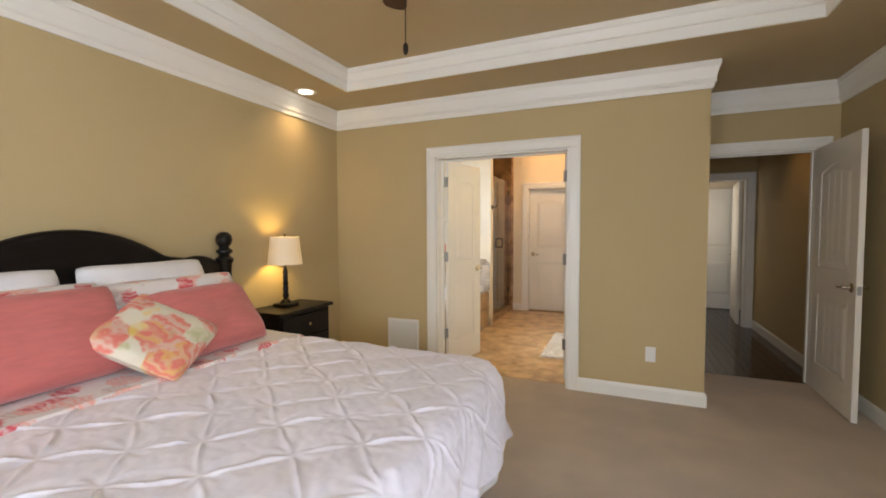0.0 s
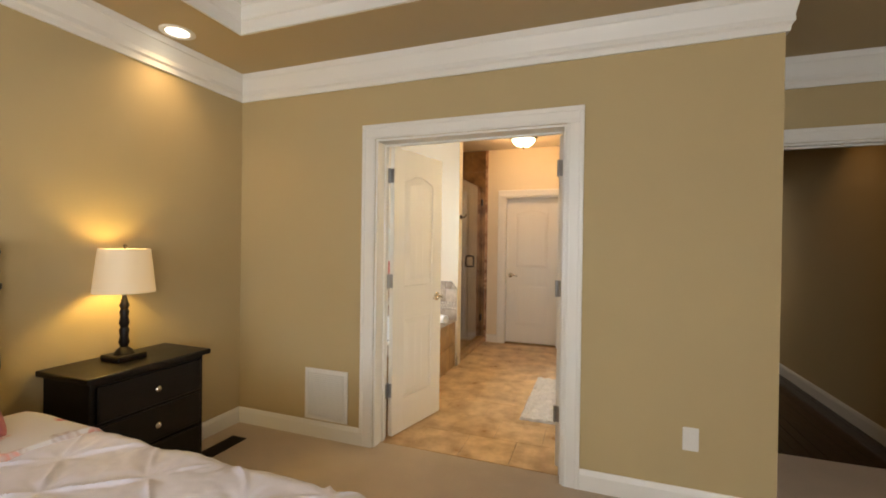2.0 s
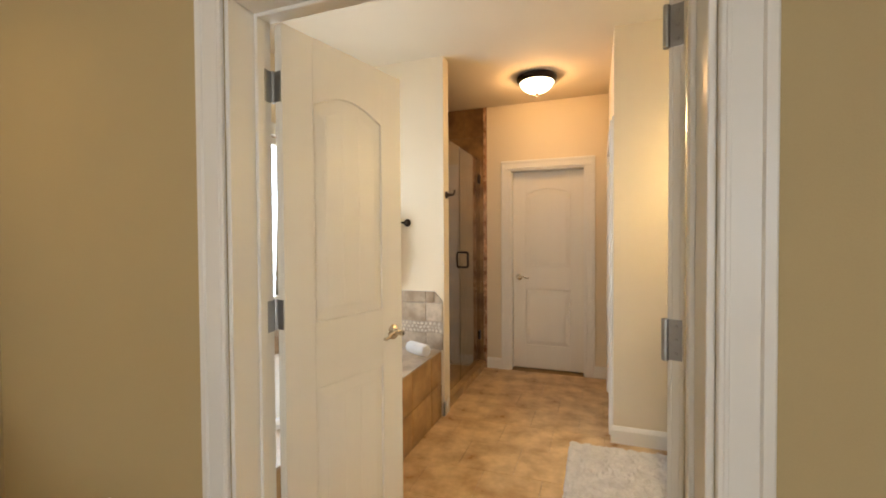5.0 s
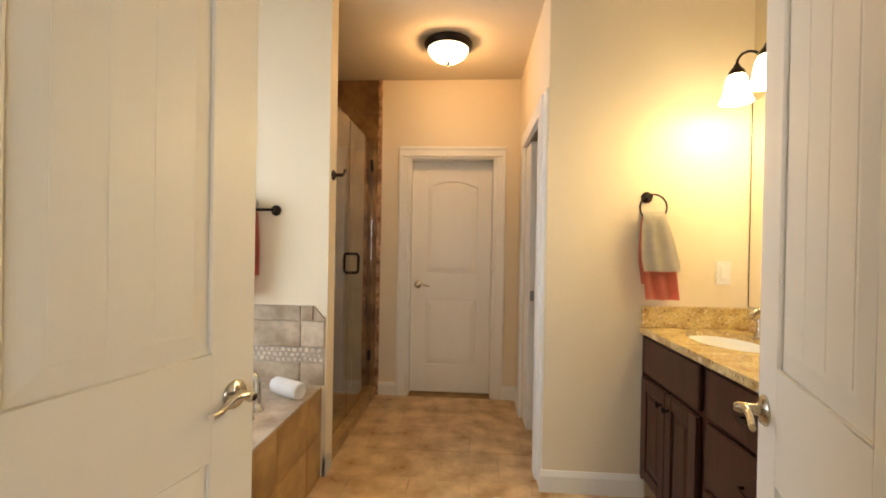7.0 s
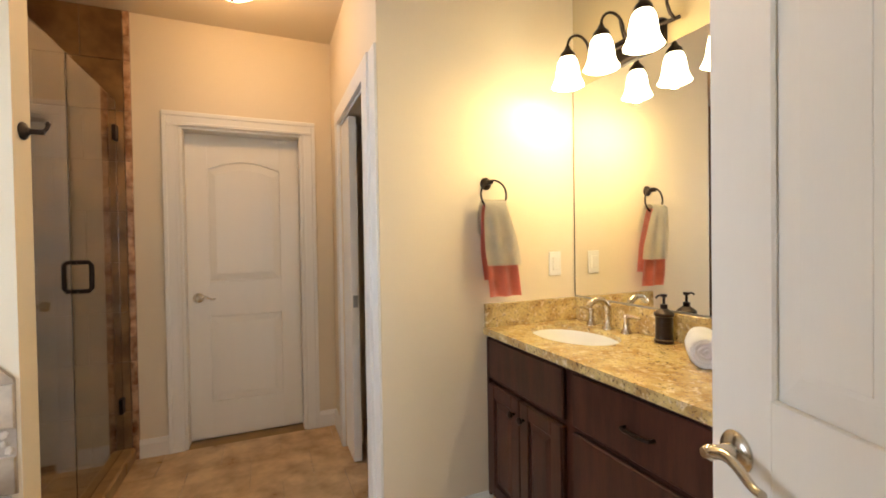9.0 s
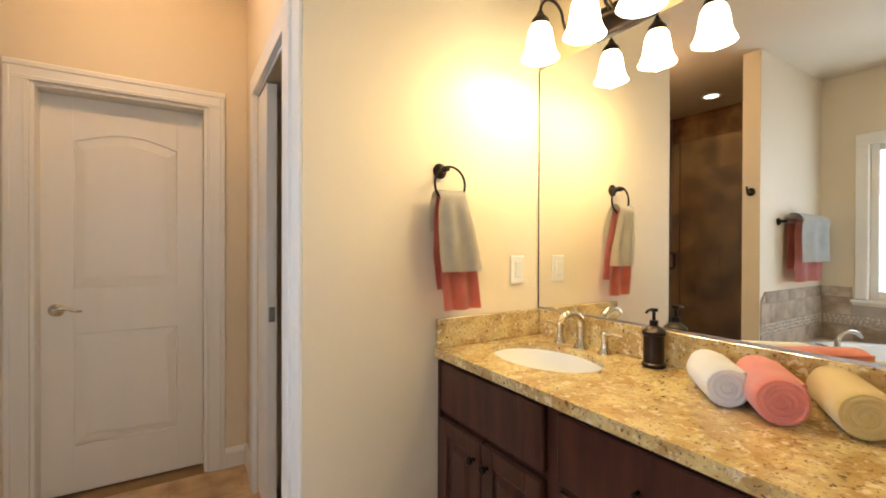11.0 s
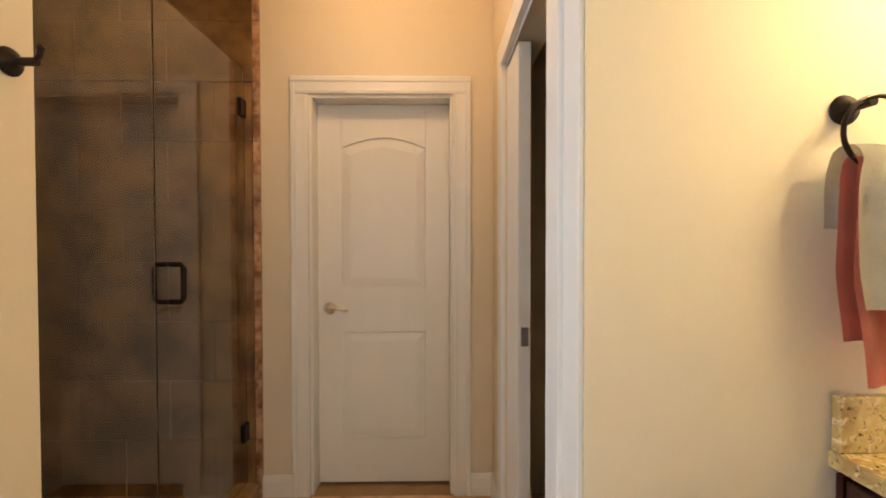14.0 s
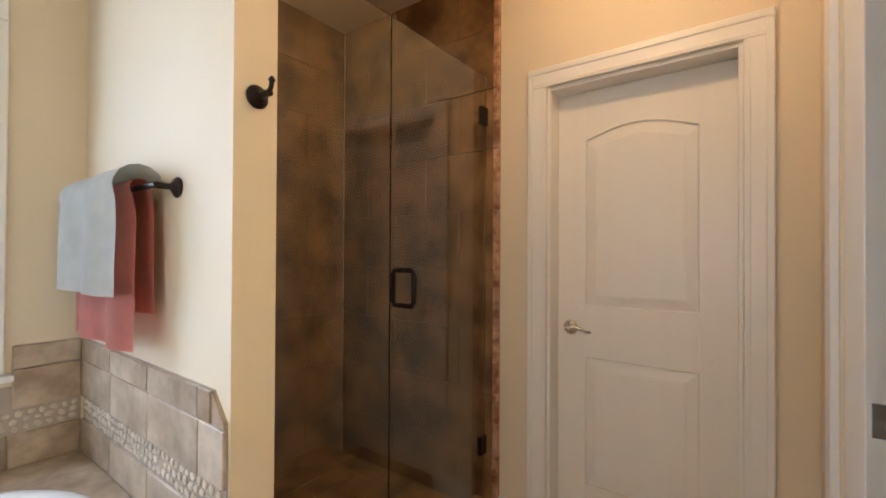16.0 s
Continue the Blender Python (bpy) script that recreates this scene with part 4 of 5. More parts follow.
# worktop with the hole for the basin
SX, SY, SA, SB = 1.0, 6.41, 0.155, 0.215
def slab_with_hole(x0, x1, y0, y1, z0, z1, cx, cy, ra, rb, n=48):
    bm = bmesh.new()
    rings = []
    for z in (z1, z0):
        inner = [bm.verts.new((cx + ra * math.cos(t), cy + rb * math.sin(t), z)) for t in (2 * math.pi * k / n for k in range(n))]
        outer = []
        for k in range(n):
            c, s = math.cos(2 * math.pi * k / n), math.sin(2 * math.pi * k / n)
            t = min(((x1 - cx) if c > 0 else (x0 - cx)) / c if abs(c) > 1e-6 else 1e9, ((y1 - cy) if s > 0 else (y0 - cy)) / s if abs(s) > 1e-6 else 1e9)
            outer.append(bm.verts.new((cx + c * t, cy + s * t, z)))
        for qx, qy in ((x0, y0), (x1, y0), (x1, y1), (x0, y1)):
            v = min(outer, key=lambda o: (o.co.x - qx) ** 2 + (o.co.y - qy) ** 2)
            v.co.x, v.co.y = qx, qy
        rings.append((inner, outer))
        for k in range(n):
            bm.faces.new((inner[k], inner[(k + 1) % n], outer[(k + 1) % n], outer[k]))
    for j in (0, 1):
        a, b = rings[0][j], rings[1][j]
        for k in range(n):
            bm.faces.new((a[k], a[(k + 1) % n], b[(k + 1) % n], b[k]))
    return bm


ct = thing("vanity_countertop", pose(0, 0, 0), "gold and brown speckled granite vanity top", "countertop")
bm = slab_with_hole(0.73, XM - 0.002, 6.09, VY1, 0.855, 0.887, SX, SY, SA, SB)
box(bm, 0.73, VY0, 0.855, XM - 0.002, 6.0905, 0.887)
part("slab", bm, GRANITE, ct)
part("backsplash", B(XM - 0.022, VY0, 0.8872, XM - 0.002, VY1 - 0.021, 0.997, bevel=0.002), GRANITE, ct)
part("side_splash", B(0.735, VY1 - 0.020, 0.8872, XM - 0.002, VY1, 0.997, bevel=0.002), GRANITE, ct)
bm = bmesh.new()
n = 40
rings = []
for f, z in ((1.06, 0.872), (1.0, 0.868), (0.96, 0.845), (0.86, 0.81), (0.66, 0.765), (0.35, 0.745), (0.10, 0.74)):
    rings.append([bm.verts.new((SX + SA * f * math.cos(t), SY + SB * f * math.sin(t), z - 0.002)) for t in (2 * math.pi * k / n for k in range(n))])
for a, b in zip(rings, rings[1:]):
    for k in range(n):
        bm.faces.new((a[k], a[(k + 1) % n], b[(k + 1) % n], b[k]))
bm.faces.new(rings[-1])
basin = thing("wash_basin", pose(0, 0, 0), "white oval porcelain undermount basin", "sink")
part("bowl", bm, PORCE, basin, smooth=True)
part("drain", lathe(bmesh.new(), [(0.022, 0), (0.022, 0.003), (0.014, 0.004), (0, 0.004)], Matrix.Translation((SX, SY, 0.738)), 18), CHROME, basin, "nickel drain")


def spout(m, name, label, reach, rise, rad, handles):
    f = thing(name, m, label, "faucet")
    bm = bmesh.new()
    lathe(bm, [(0.028, 0), (0.026, 0.008), (0.016, 0.02), (0.013, 0.05)], seg=18)
    pts = [(0, 0, 0.04), (0, 0, rise * 0.6)] + [(reach / 2 - reach / 2 * math.cos(math.pi * k / 12), 0, rise * 0.6 + rise * 0.4 * math.sin(math.pi * k / 12)) for k in range(1, 11)]
    tube(bm, pts, rad, 12, taper=0.8)
    part("spout", bm, CHROME, f, smooth=True)
    for dx, dy in handles:
        bm = bmesh.new()
        lathe(bm, [(0.024, 0), (0.022, 0.008), (0.014, 0.02), (0.011, 0.055), (0.016, 0.066), (0.013, 0.08), (0, 0.083)], Matrix.Translation((dx, dy, 0)), 16)
        s = 1 if dy > 0 else -1
        tube(bm, [(dx, dy, 0.07), (dx, dy + s * 0.035, 0.077), (dx, dy + s * 0.075, 0.074)], 0.009, 10, taper=0.6)
        part("handle", bm, CHROME, f, smooth=True)
    return f


spout(pose(1.205, 6.425, 0.887, 0, 0, 180), "basin_faucet", "satin nickel widespread basin faucet on the granite", 0.115, 0.135, 0.017, ((0, 0.105), (0, -0.105)))

mir = thing("vanity_mirror", pose(0, 0, 0), "large frameless mirror above the vanity", "mirror")
part("mirror_glass", B(XM - 0.008, 4.98, 1.002, XM - 0.002, 6.7115, 2.048), MIRROR, mir)
part("bottom_channel", B(XM - 0.011, 4.98, 0.9975, XM - 0.0085, 6.7115, 1.005), STEEL, mir)
# dark strip drawn for the shaded gap between mirror and wall
part("gap_shade_strip", B(XM - 0.009, 6.712, 1.002, XM - 0.002, 6.716, 2.048), BRONZE, mir)

sd = thing("soap_dispenser", pose(1.205, 6.135, 0.887, 0, 0, 180), "dark bronze soap dispenser with pump", "soap dispenser")
part("bottle", lathe(bmesh.new(), [(0.033, 0), (0.036, 0.004), (0.036, 0.012), (0.031, 0.016), (0.031, 0.10), (0.036, 0.104), (0.036, 0.114), (0.030, 0.12), (0.014, 0.132), (0, 0.133)], seg=20), BRONZE, sd, smooth=True)
bm = lathe(bmesh.new(), [(0.013, 0.132), (0.013, 0.148), (0.005, 0.15), (0.005, 0.175), (0.012, 0.177), (0.012, 0.187), (0, 0.188)], seg=14)
tube(bm, [(0, 0, 0.183), (0.03, 0, 0.183), (0.042, 0, 0.176)], 0.004, 8)
part("pump", bm, BRONZE, sd, smooth=True)


def rolled_towel(m, length, r, material, label):
    """A towel rolled up along local x, its ends showing the spiral and its loose edge lying along the side."""
    L, seg = length, 36
    prof = [(0.0, -L / 2 + 0.004), (r * 0.5, -L / 2 + 0.001), (r * 0.86, -L / 2), (r * 0.97, -L / 2 + 0.008), (r, -L / 2 + 0.02), (r * 1.02, 0), (r, L / 2 - 0.02), (r * 0.97, L / 2 - 0.008), (r * 0.86, L / 2), (r * 0.5, L / 2 - 0.001), (0.0, L / 2 - 0.004)]
    bm = lathe(bmesh.new(), prof, Matrix.Translation((0, 0, r * 0.93)) @ Matrix.Rotation(radians(90), 4, "Y"), seg)
    for v in bm.verts:
        v.co.z = max(v.co.z, 0.0) + 0.002 * noise.noise(v.co * 30)
        v.co.y += 0.003 * noise.noise(v.co * 22)
    for s in (-1, 1):
        tube(bm, [(s * (L / 2 - 0.001), r * (0.12 + 0.76 * k / 60) * math.cos(k / 60 * 18), r * 0.93 + r * (0.12 + 0.76 * k / 60) * math.sin(k / 60 * 18)) for k in range(61)], 0.0042, 6)
    tube(bm, [(-L / 2 + 0.006 + (L - 0.012) * k / 8, -r * 0.72, r * 0.93 + r * 0.70) for k in range(9)], 0.005, 8)
    ob = part("rolled_towel", bm, material, smooth=True)
    ob.matrix_world = m
    return tagged(ob, label, "towel", "rolled towels")


rolled_towel(pose(1.10, 5.90, 0.888, 0, 0, 40), 0.20, 0.05, WTERRY, "white terry towel rolled on the granite top")
rolled_towel(pose(1.10, 5.785, 0.888, 0, 0, 34), 0.22, 0.054, CTERRY, "coral terry towel rolled on the granite top")
rolled_towel(pose(1.16, 5.66, 0.890, 0, 0, 30), 0.22, 0.05, YTERRY, "yellow terry towel rolled on the granite top")
rolled_towel(pose(-1.07, 6.545, 0.513, 0, 0, -28), 0.19, 0.042, WTERRY, "white terry towel rolled on the tub deck")

# vanity light
vl = thing("vanity_light", pose(XM, 6.295, 2.105), "oil rubbed bronze vanity light with three lit bell shades", "wall light")
part("backplate", B(-0.022, -0.13, -0.055, -0.001, 0.13, 0.055, bevel=0.02, seg=3), BRONZE, vl, smooth=True)
bm = bmesh.new()
tube(bm, [(-0.05, -0.22, 0.0), (-0.055, -0.1, 0.012), (-0.055, 0, 0.0), (-0.055, 0.1, 0.012), (-0.05, 0.22, 0.0)], 0.008, 8)
tube(bm, [(-0.01, 0, 0), (-0.055, 0, 0)], 0.012, 8)
for s in (-1, 1):
    tube(bm, [(-0.055, s * (0.02 + 0.04 * math.sin(t * 0.5)), 0.02 + 0.035 * t - 0.012 * math.sin(t * 2)) for t in (0, 0.5, 1, 1.5, 2, 2.5)], 0.006, 8)
part("scroll_bar", bm, BRONZE, vl, smooth=True)
for y in (-0.205, 0, 0.205):
    bm = bmesh.new()
    tube(bm, [(-0.055, y, 0.0), (-0.08, y, 0.015)] + arc((-0.155, y, 0.045), 0.06, 0, 180, 10, (1, 0, 0), (0, 0, 1)) + [(-0.215, y, 0.02)], 0.006, 8)
    lathe(bm, [(0.010, 0.045), (0.016, 0.03), (0.032, 0.012), (0.036, -0.006), (0.02, -0.01)], Matrix.Translation((-0.215, y, 0.0)), 16)
    arm = part("arm", bm, BRONZE, vl, smooth=True)
    bm = bmesh.new()
    pr = [(0.032, -0.006), (0.042, -0.024), (0.048, -0.055), (0.052, -0.088), (0.062, -0.116), (0.070, -0.13), (0.066, -0.13), (0.048, -0.09), (0.044, -0.055), (0.028, -0.012)]
    lathe(bm, pr, Matrix.Translation((-0.215, y, 0.0)), 24)
    part("shade", bm, VANG, arm, "lit frosted bell glass", True)

cl = thing("ceiling_light", pose(-0.335, 7.40, 2.70), "flush ceiling light with lit white bowl and bronze rim", "ceiling light")
part("rim", lathe(bmesh.new(), [(0.16, 0), (0.168, -0.012), (0.165, -0.03), (0.150, -0.045), (0.142, -0.05), (0.13, -0.045), (0.13, -0.02)], seg=36), BRONZE, cl, smooth=True)
part("bowl", lathe(bmesh.new(), [(0.142, -0.042), (0.136, -0.065), (0.115, -0.095), (0.08, -0.118), (0.04, -0.13), (0, -0.133)], seg=36), BULBG, cl, "lit frosted glass bowl", True)
part("finial", lathe(bmesh.new(), [(0.016, -0.128), (0.016, -0.136), (0.008, -0.142), (0.012, -0.152), (0.006, -0.162), (0, -0.164)], seg=14), BRONZE, cl, smooth=True)


# towels over bars
def hung_towel(name, m, w, bar_r, front, back, thick, material, label, seed, folds=0.006, gather=1.0, skew=0.0):
    """A towel over a bar that runs along local x; front hangs on -y, back on +y."""
    bm = bmesh.new()
    path = [(-(bar_r + thick * 0.5) - 0.004 * min(1, (front - s) / front), -(front - s)) for s in np.linspace(0, front, 16)]
    path += [((bar_r + thick * 0.5) * -math.cos(t), (bar_r + thick * 0.5) * math.sin(t)) for t in np.linspace(0.3, math.pi - 0.3, 7)]
    path += [((bar_r + thick * 0.5), -s) for s in np.linspace(0, back, 16)]
    nx = 22
    rows = []
    for i in range(nx + 1):
        x = -w / 2 + w * i / nx
        rows.append([bm.verts.new((x * (gather + (1.06 - gather) * min(1, max(0, -z) / 0.2) ** 0.7) + skew * max(0, -z), y + (folds * math.sin(x / w * 13 + seed) + 0.004 * noise.noise(Vector((x * 18, z * 9, seed)))) * min(1, max(0.0, -z) / 0.05) * (1 if y < 0 else 0.4), z + 0.004 * noise.noise(Vector((x * 12, seed, 2))))) for y, z in path])
    for a, b in zip(rows, rows[1:]):
        for k in range(len(a) - 1):
            bm.faces.new((a[k], a[k + 1], b[k + 1], b[k]))
    bmesh.ops.solidify(bm, geom=bm.faces[:], thickness=thick * 0.6)
    ob = part(name, bm, material, smooth=True)
    ob.matrix_world = m
    return tagged(ob, label, "towel")


def rose(m):
    return lathe(bmesh.new(), [(0.028, 0), (0.030, 0.004), (0.026, 0.010), (0.018, 0.013), (0.014, 0.018), (0.009, 0.022), (0.009, 0.06)], m, 20)


tb = thing("towel_bar", pose(-1.232, 6.735, 1.467), "oil rubbed bronze towel bar on the wing wall", "towel bar")
for x in (0, -0.60):
    part("post", rose(Matrix.Translation((x, 0, 0)) @ Matrix.Rotation(radians(90), 4, "X")), BRONZE, tb, smooth=True)
bm = bmesh.new()
tube(bm, [(0.015, -0.06, 0), (0, -0.062, 0), (-0.60, -0.062, 0), (-0.615, -0.06, 0)], 0.008, 10)
part("bar", bm, BRONZE, tb, smooth=True)
hung_towel("bath_towel", pose(-1.575, 6.673, 1.467), 0.50, 0.014, 0.46, 0.36, 0.024, CTERRY, "coral bath towel hanging from the bar", 1.0, 0.014)
hung_towel("hand_towel", pose(-1.60, 6.673, 1.470), 0.54, 0.046, 0.31, 0.20, 0.036, PTERRY, "pale sage hand towel folded over the coral one", 2.5, 0.013)

tr = thing("towel_ring", pose(0.754, YR, 1.556), "oil rubbed bronze towel ring on the cream wall", "towel ring")
part("rose", rose(Matrix.Rotation(radians(90), 4, "X")), BRONZE, tr, smooth=True)
bm = bmesh.new()
RC = Vector((0.012, -0.058, -0.056))
tube(bm, arc(RC, 0.066, 0, 345, 30, (1, 0, 0), (0, 0, 1)), 0.0046, 8, closed=True)
part("ring", bm, BRONZE, tr, smooth=True)
hung_towel("hand_towel", pose(0.760, 6.662, 1.440), 0.155, 0.006, 0.405, 0.33, 0.018, CTERRY, "coral hand towel hanging through the ring", 4.2, 0.008, 0.6, 0.12)
hung_towel("face_towel", pose(0.758, 6.660, 1.444), 0.17, 0.026, 0.265, 0.12, 0.016, GTERRY, "beige-grey face towel folded over the coral towel", 0.7, 0.007, 0.65, 0.16)

hk = thing("robe_hook", pose(-0.935, 6.793, 1.675), "oil rubbed bronze robe hook on the wing wall's end", "hook")
part("rose", rose(Matrix.Rotation(radians(90), 4, "Y")), BRONZE, hk, smooth=True)
bm = bmesh.new()
tube(bm, [(0.02, 0, 0), (0.05, 0, -0.004), (0.065, 0, 0.012), (0.068, 0, 0.025)], 0.006, 8)
lathe(bm, [(0.004, -0.008), (0.009, 0), (0.004, 0.008)], Matrix.Translation((0.068, 0, 0.028)), 10)
part("prong", bm, BRONZE, hk, smooth=True)

# bath rug
bm = bmesh.new()
NX, NY = 70, 110
rows = []
for i in range(NX + 1):
    row = []
    for j in range(NY + 1):
        x, y = 0.66 * i / NX, 1.10 * j / NY
        e = min(i, NX - i, j, NY - j)
        h = (0.004 if e == 0 else 0.022) + 0.012 * noise.noise(Vector((x * 60, y * 60, 1))) * (e > 0) + 0.008 * noise.noise(Vector((x * 20, y * 20, 5))) * (e > 0)
        row.append(bm.verts.new((x + 0.008 * noise.noise(Vector((y * 22, x * 8, 2))), y + 0.008 * noise.noise(Vector((x * 22, y * 8, 9))), max(h, 0.003))))
    rows.append(row)
for a, b in zip(rows, rows[1:]):
    for k in range(NY):
        bm.faces.new((a[k], a[k + 1], b[k + 1], b[k]))
rug = part("bath_rug", bm, RUG, smooth=True)
rug.matrix_world = pose(-0.025, 5.50, 0.0)
tagged(rug, "white shaggy bath rug on the tile floor", "rug")

# tub in its tiled deck
DK = 0.505
TCX, TCY, TA, TBB = -1.535, 5.80, 0.46, 0.78
deck = structure("tub_deck", slab_with_hole(-2.077, -0.966, 4.87, 6.73, 0.0, DK - 0.012, TCX, TCY, TA, TBB), GROUT, "tiled deck round the bath tub", "tub deck")
tub = thing("bath_tub", pose(TCX, TCY, 0), "white oval drop-in bath tub in the tiled deck", "bathtub")
bm = bmesh.new()
rings = []
n = 56
for f, z in ((1.07, DK + 0.001), (1.075, DK + 0.022), (1.05, DK + 0.034), (0.99, DK + 0.034), (0.955, DK + 0.02), (0.93, DK - 0.06), (0.86, 0.25), (0.75, 0.12), (0.5, 0.08), (0.05, 0.075)):
    rings.append([bm.verts.new((TA * f * math.cos(t), TBB * f * math.sin(t), z)) for t in (2 * math.pi * k / n for k in range(n))])
for a, b in zip(rings, rings[1:]):
    for k in range(n):
        bm.faces.new((a[k], a[(k + 1) % n], b[(k + 1) % n], b[k]))
bm.faces.new(rings[-1])
part("shell", bm, PORCE, tub, smooth=True)
spout(pose(-1.13, 6.36, DK, 0, 0, 205), "tub_faucet", "satin nickel tub filler on the tiled deck", 0.20, 0.20, 0.016, ((0.03, 0.10), (0.05, -0.12)))

# shower
sc = structure("shower_curb", B(-1.07, 6.851, 0.0, -0.955, 8.049, 0.075, bevel=0.004), APRON, "low tan tiled shower curb", "curb")
gd = thing("shower_enclosure", pose(-1.01, 0, 0), "frameless clear glass shower door and fixed panel", "shower door")
for nm, y0, y1 in (("fixed_panel", 6.853, 7.354), ("glass_door", 7.3565, 8.035)):
    g = part(nm, B(-0.005, y0, 0.082, 0.005, y1, 2.16, bevel=0.001), GLASS, gd, "clear glass")
    g.visible_shadow = False
    if nm == "glass_door":
        bm = bmesh.new()
        tube(bm, [(0.006, 7.43, 1.085), (0.045, 7.43, 1.085), (0.055, 7.43, 1.10), (0.055, 7.43, 1.205), (0.045, 7.43, 1.22), (0.006, 7.43, 1.22)], 0.0105, 10)
        tube(bm, [(-0.006, 7.43, 1.085), (-0.045, 7.43, 1.085), (-0.055, 7.43, 1.10), (-0.055, 7.43, 1.205), (-0.045, 7.43, 1.22), (-0.006, 7.43, 1.22)], 0.0105, 10)
        part("handle", bm, BRONZE, g, "bronze pull handle", True)
        for z in (0.345, 1.963):
            part("hinge", B(-0.014, 7.985, z - 0.045, 0.014, 8.046, z + 0.045, bevel=0.003), BRONZE, g, "dark bronze glass hinge")
sh = thing("wall_shower", pose(-1.6, 6.858, 1.98), "dark bronze shower arm and head", "shower head")
bm = lathe(bmesh.new(), [(0.03, 0), (0.028, 0.008), (0.010, 0.012)], Matrix.Rotation(radians(-90), 4, "X"), 16)
tube(bm, [(0, 0.0, 0), (0, 0.08, 0.02), (0, 0.16, 0.0), (0, 0.19, -0.04)], 0.010, 8)
lathe(bm, [(0.012, 0.02), (0.045, -0.01), (0.05, -0.022), (0, -0.024)], Matrix.Translation((0, 0.20, -0.06)), 18)
part("arm", bm, BRONZE, sh, smooth=True)


TGROUT = mat("pale_tub_grout", (0.50, 0.42, 0.34), 0.9, 0.2, 8, 120, 0.3)
# ---- tiles and boards, piece by piece ----


def piece_mesh(name, w, h, t, material, b=0.003):
    """A tile w by h lying in local x, y with its chamfered face up, thickness t."""
    bm = bmesh.new()
    lo = [bm.verts.new((x, y, 0)) for x, y in ((0, 0), (w, 0), (w, h), (0, h))]
    mi = [bm.verts.new((x, y, t - b)) for x, y in ((0, 0), (w, 0), (w, h), (0, h))]
    hi = [bm.verts.new((x, y, t)) for x, y in ((b, b), (w - b, b), (w - b, h - b), (b, h - b))]
    for a, c in ((lo, mi), (mi, hi)):
        for k in range(4):
            bm.faces.new((a[k], a[(k + 1) % 4], c[(k + 1) % 4], c[k]))
    bm.faces.new(hi)
    return finish(name, bm, material)


def tiling(parent, u0, u1, v0, v1, tw, th, m, material, stagger=0.0, t=0.008, gap=0.004, name="tile", skip=None, edge=0.003):
    """Lays tiles over u0..u1, v0..v1 in the plane of m, cut at the edges, sharing meshes between like pieces."""
    cache = {}
    row, v = 0, v0
    while v < v1 - 0.01:
        h = min(th, v1 - v)
        u = u0 - (tw * stagger if row % 2 else 0)
        while u < u1 - 0.01:
            a, b = max(u, u0), min(u + tw, u1)
            if b - a > 0.02 and not (skip and skip(a, b, v, v + h)):
                key = (round(b - a, 3), round(h, 3))
                if key not in cache:
                    cache[key] = piece_mesh(name, key[0] - gap, key[1] - gap, t, material, 0.0008 if name == "floor_board" else edge)
                o = new(name, cache[key])
                o.parent = parent
                o.matrix_parent_inverse = parent.matrix_world.inverted()
                o.matrix_basis = m @ Matrix.Translation((a + gap / 2, v + gap / 2, 0.0006 * ((row * 7 + len(cache)) % 3)))
            u += tw
        v += h
        row += 1


tiling(bath_floor, -0.964, 1.27, 4.785, 8.045, 0.33, 0.33, pose(0, 0, -0.008), TILE, 0.5, gap=0.002, edge=0.001)
tiling(hall_floor, 5.605, 9.44, 1.37, 3.5, 1.1, 0.083, Matrix.Translation((0, 0, -0.006)) @ Matrix(((0, 1, 0, 0), (1, 0, 0, 0), (0, 0, -1, 0), (0, 0, 0, 1))) @ Matrix.Scale(-1, 4, (0, 0, 1)), WOODF, 0.43, t=0.006, gap=0.0015, name="floor_board")
# wall frames of reference: u along the wall, v up, face outwards
UP_S = Matrix(((1, 0, 0, 0), (0, 0, -1, 0), (0, 1, 0, 0), (0, 0, 0, 1)))     # faces -y
UP_N = Matrix(((-1, 0, 0, 0), (0, 0, 1, 0), (0, 1, 0, 0), (0, 0, 0, 1)))     # faces +y, u runs to -x
UP_E = Matrix(((0, 0, 1, 0), (1, 0, 0, 0), (0, 1, 0, 0), (0, 0, 0, 1)))      # faces +x
UP_W = Matrix(((0, 0, -1, 0), (-1, 0, 0, 0), (0, 1, 0, 0), (0, 0, 0, 1)))    # faces -x, u runs to -y


def wall_tiles(name, m, u0, u1, v0, v1, tw, th, material, label, grout=GROUT, **k):
    bm = bmesh.new()
    box(bm, u0, v0, -0.0001, u1, v1, 0.003)
    bmesh.ops.transform(bm, matrix=m, verts=bm.verts[:])
    s = structure(name, bm, grout, label, "wall tile")
    tiling(s, u0, u1, v0, v1, tw, th, m @ Matrix.Translation((0, 0, 0.002)), material, **k)
    return s


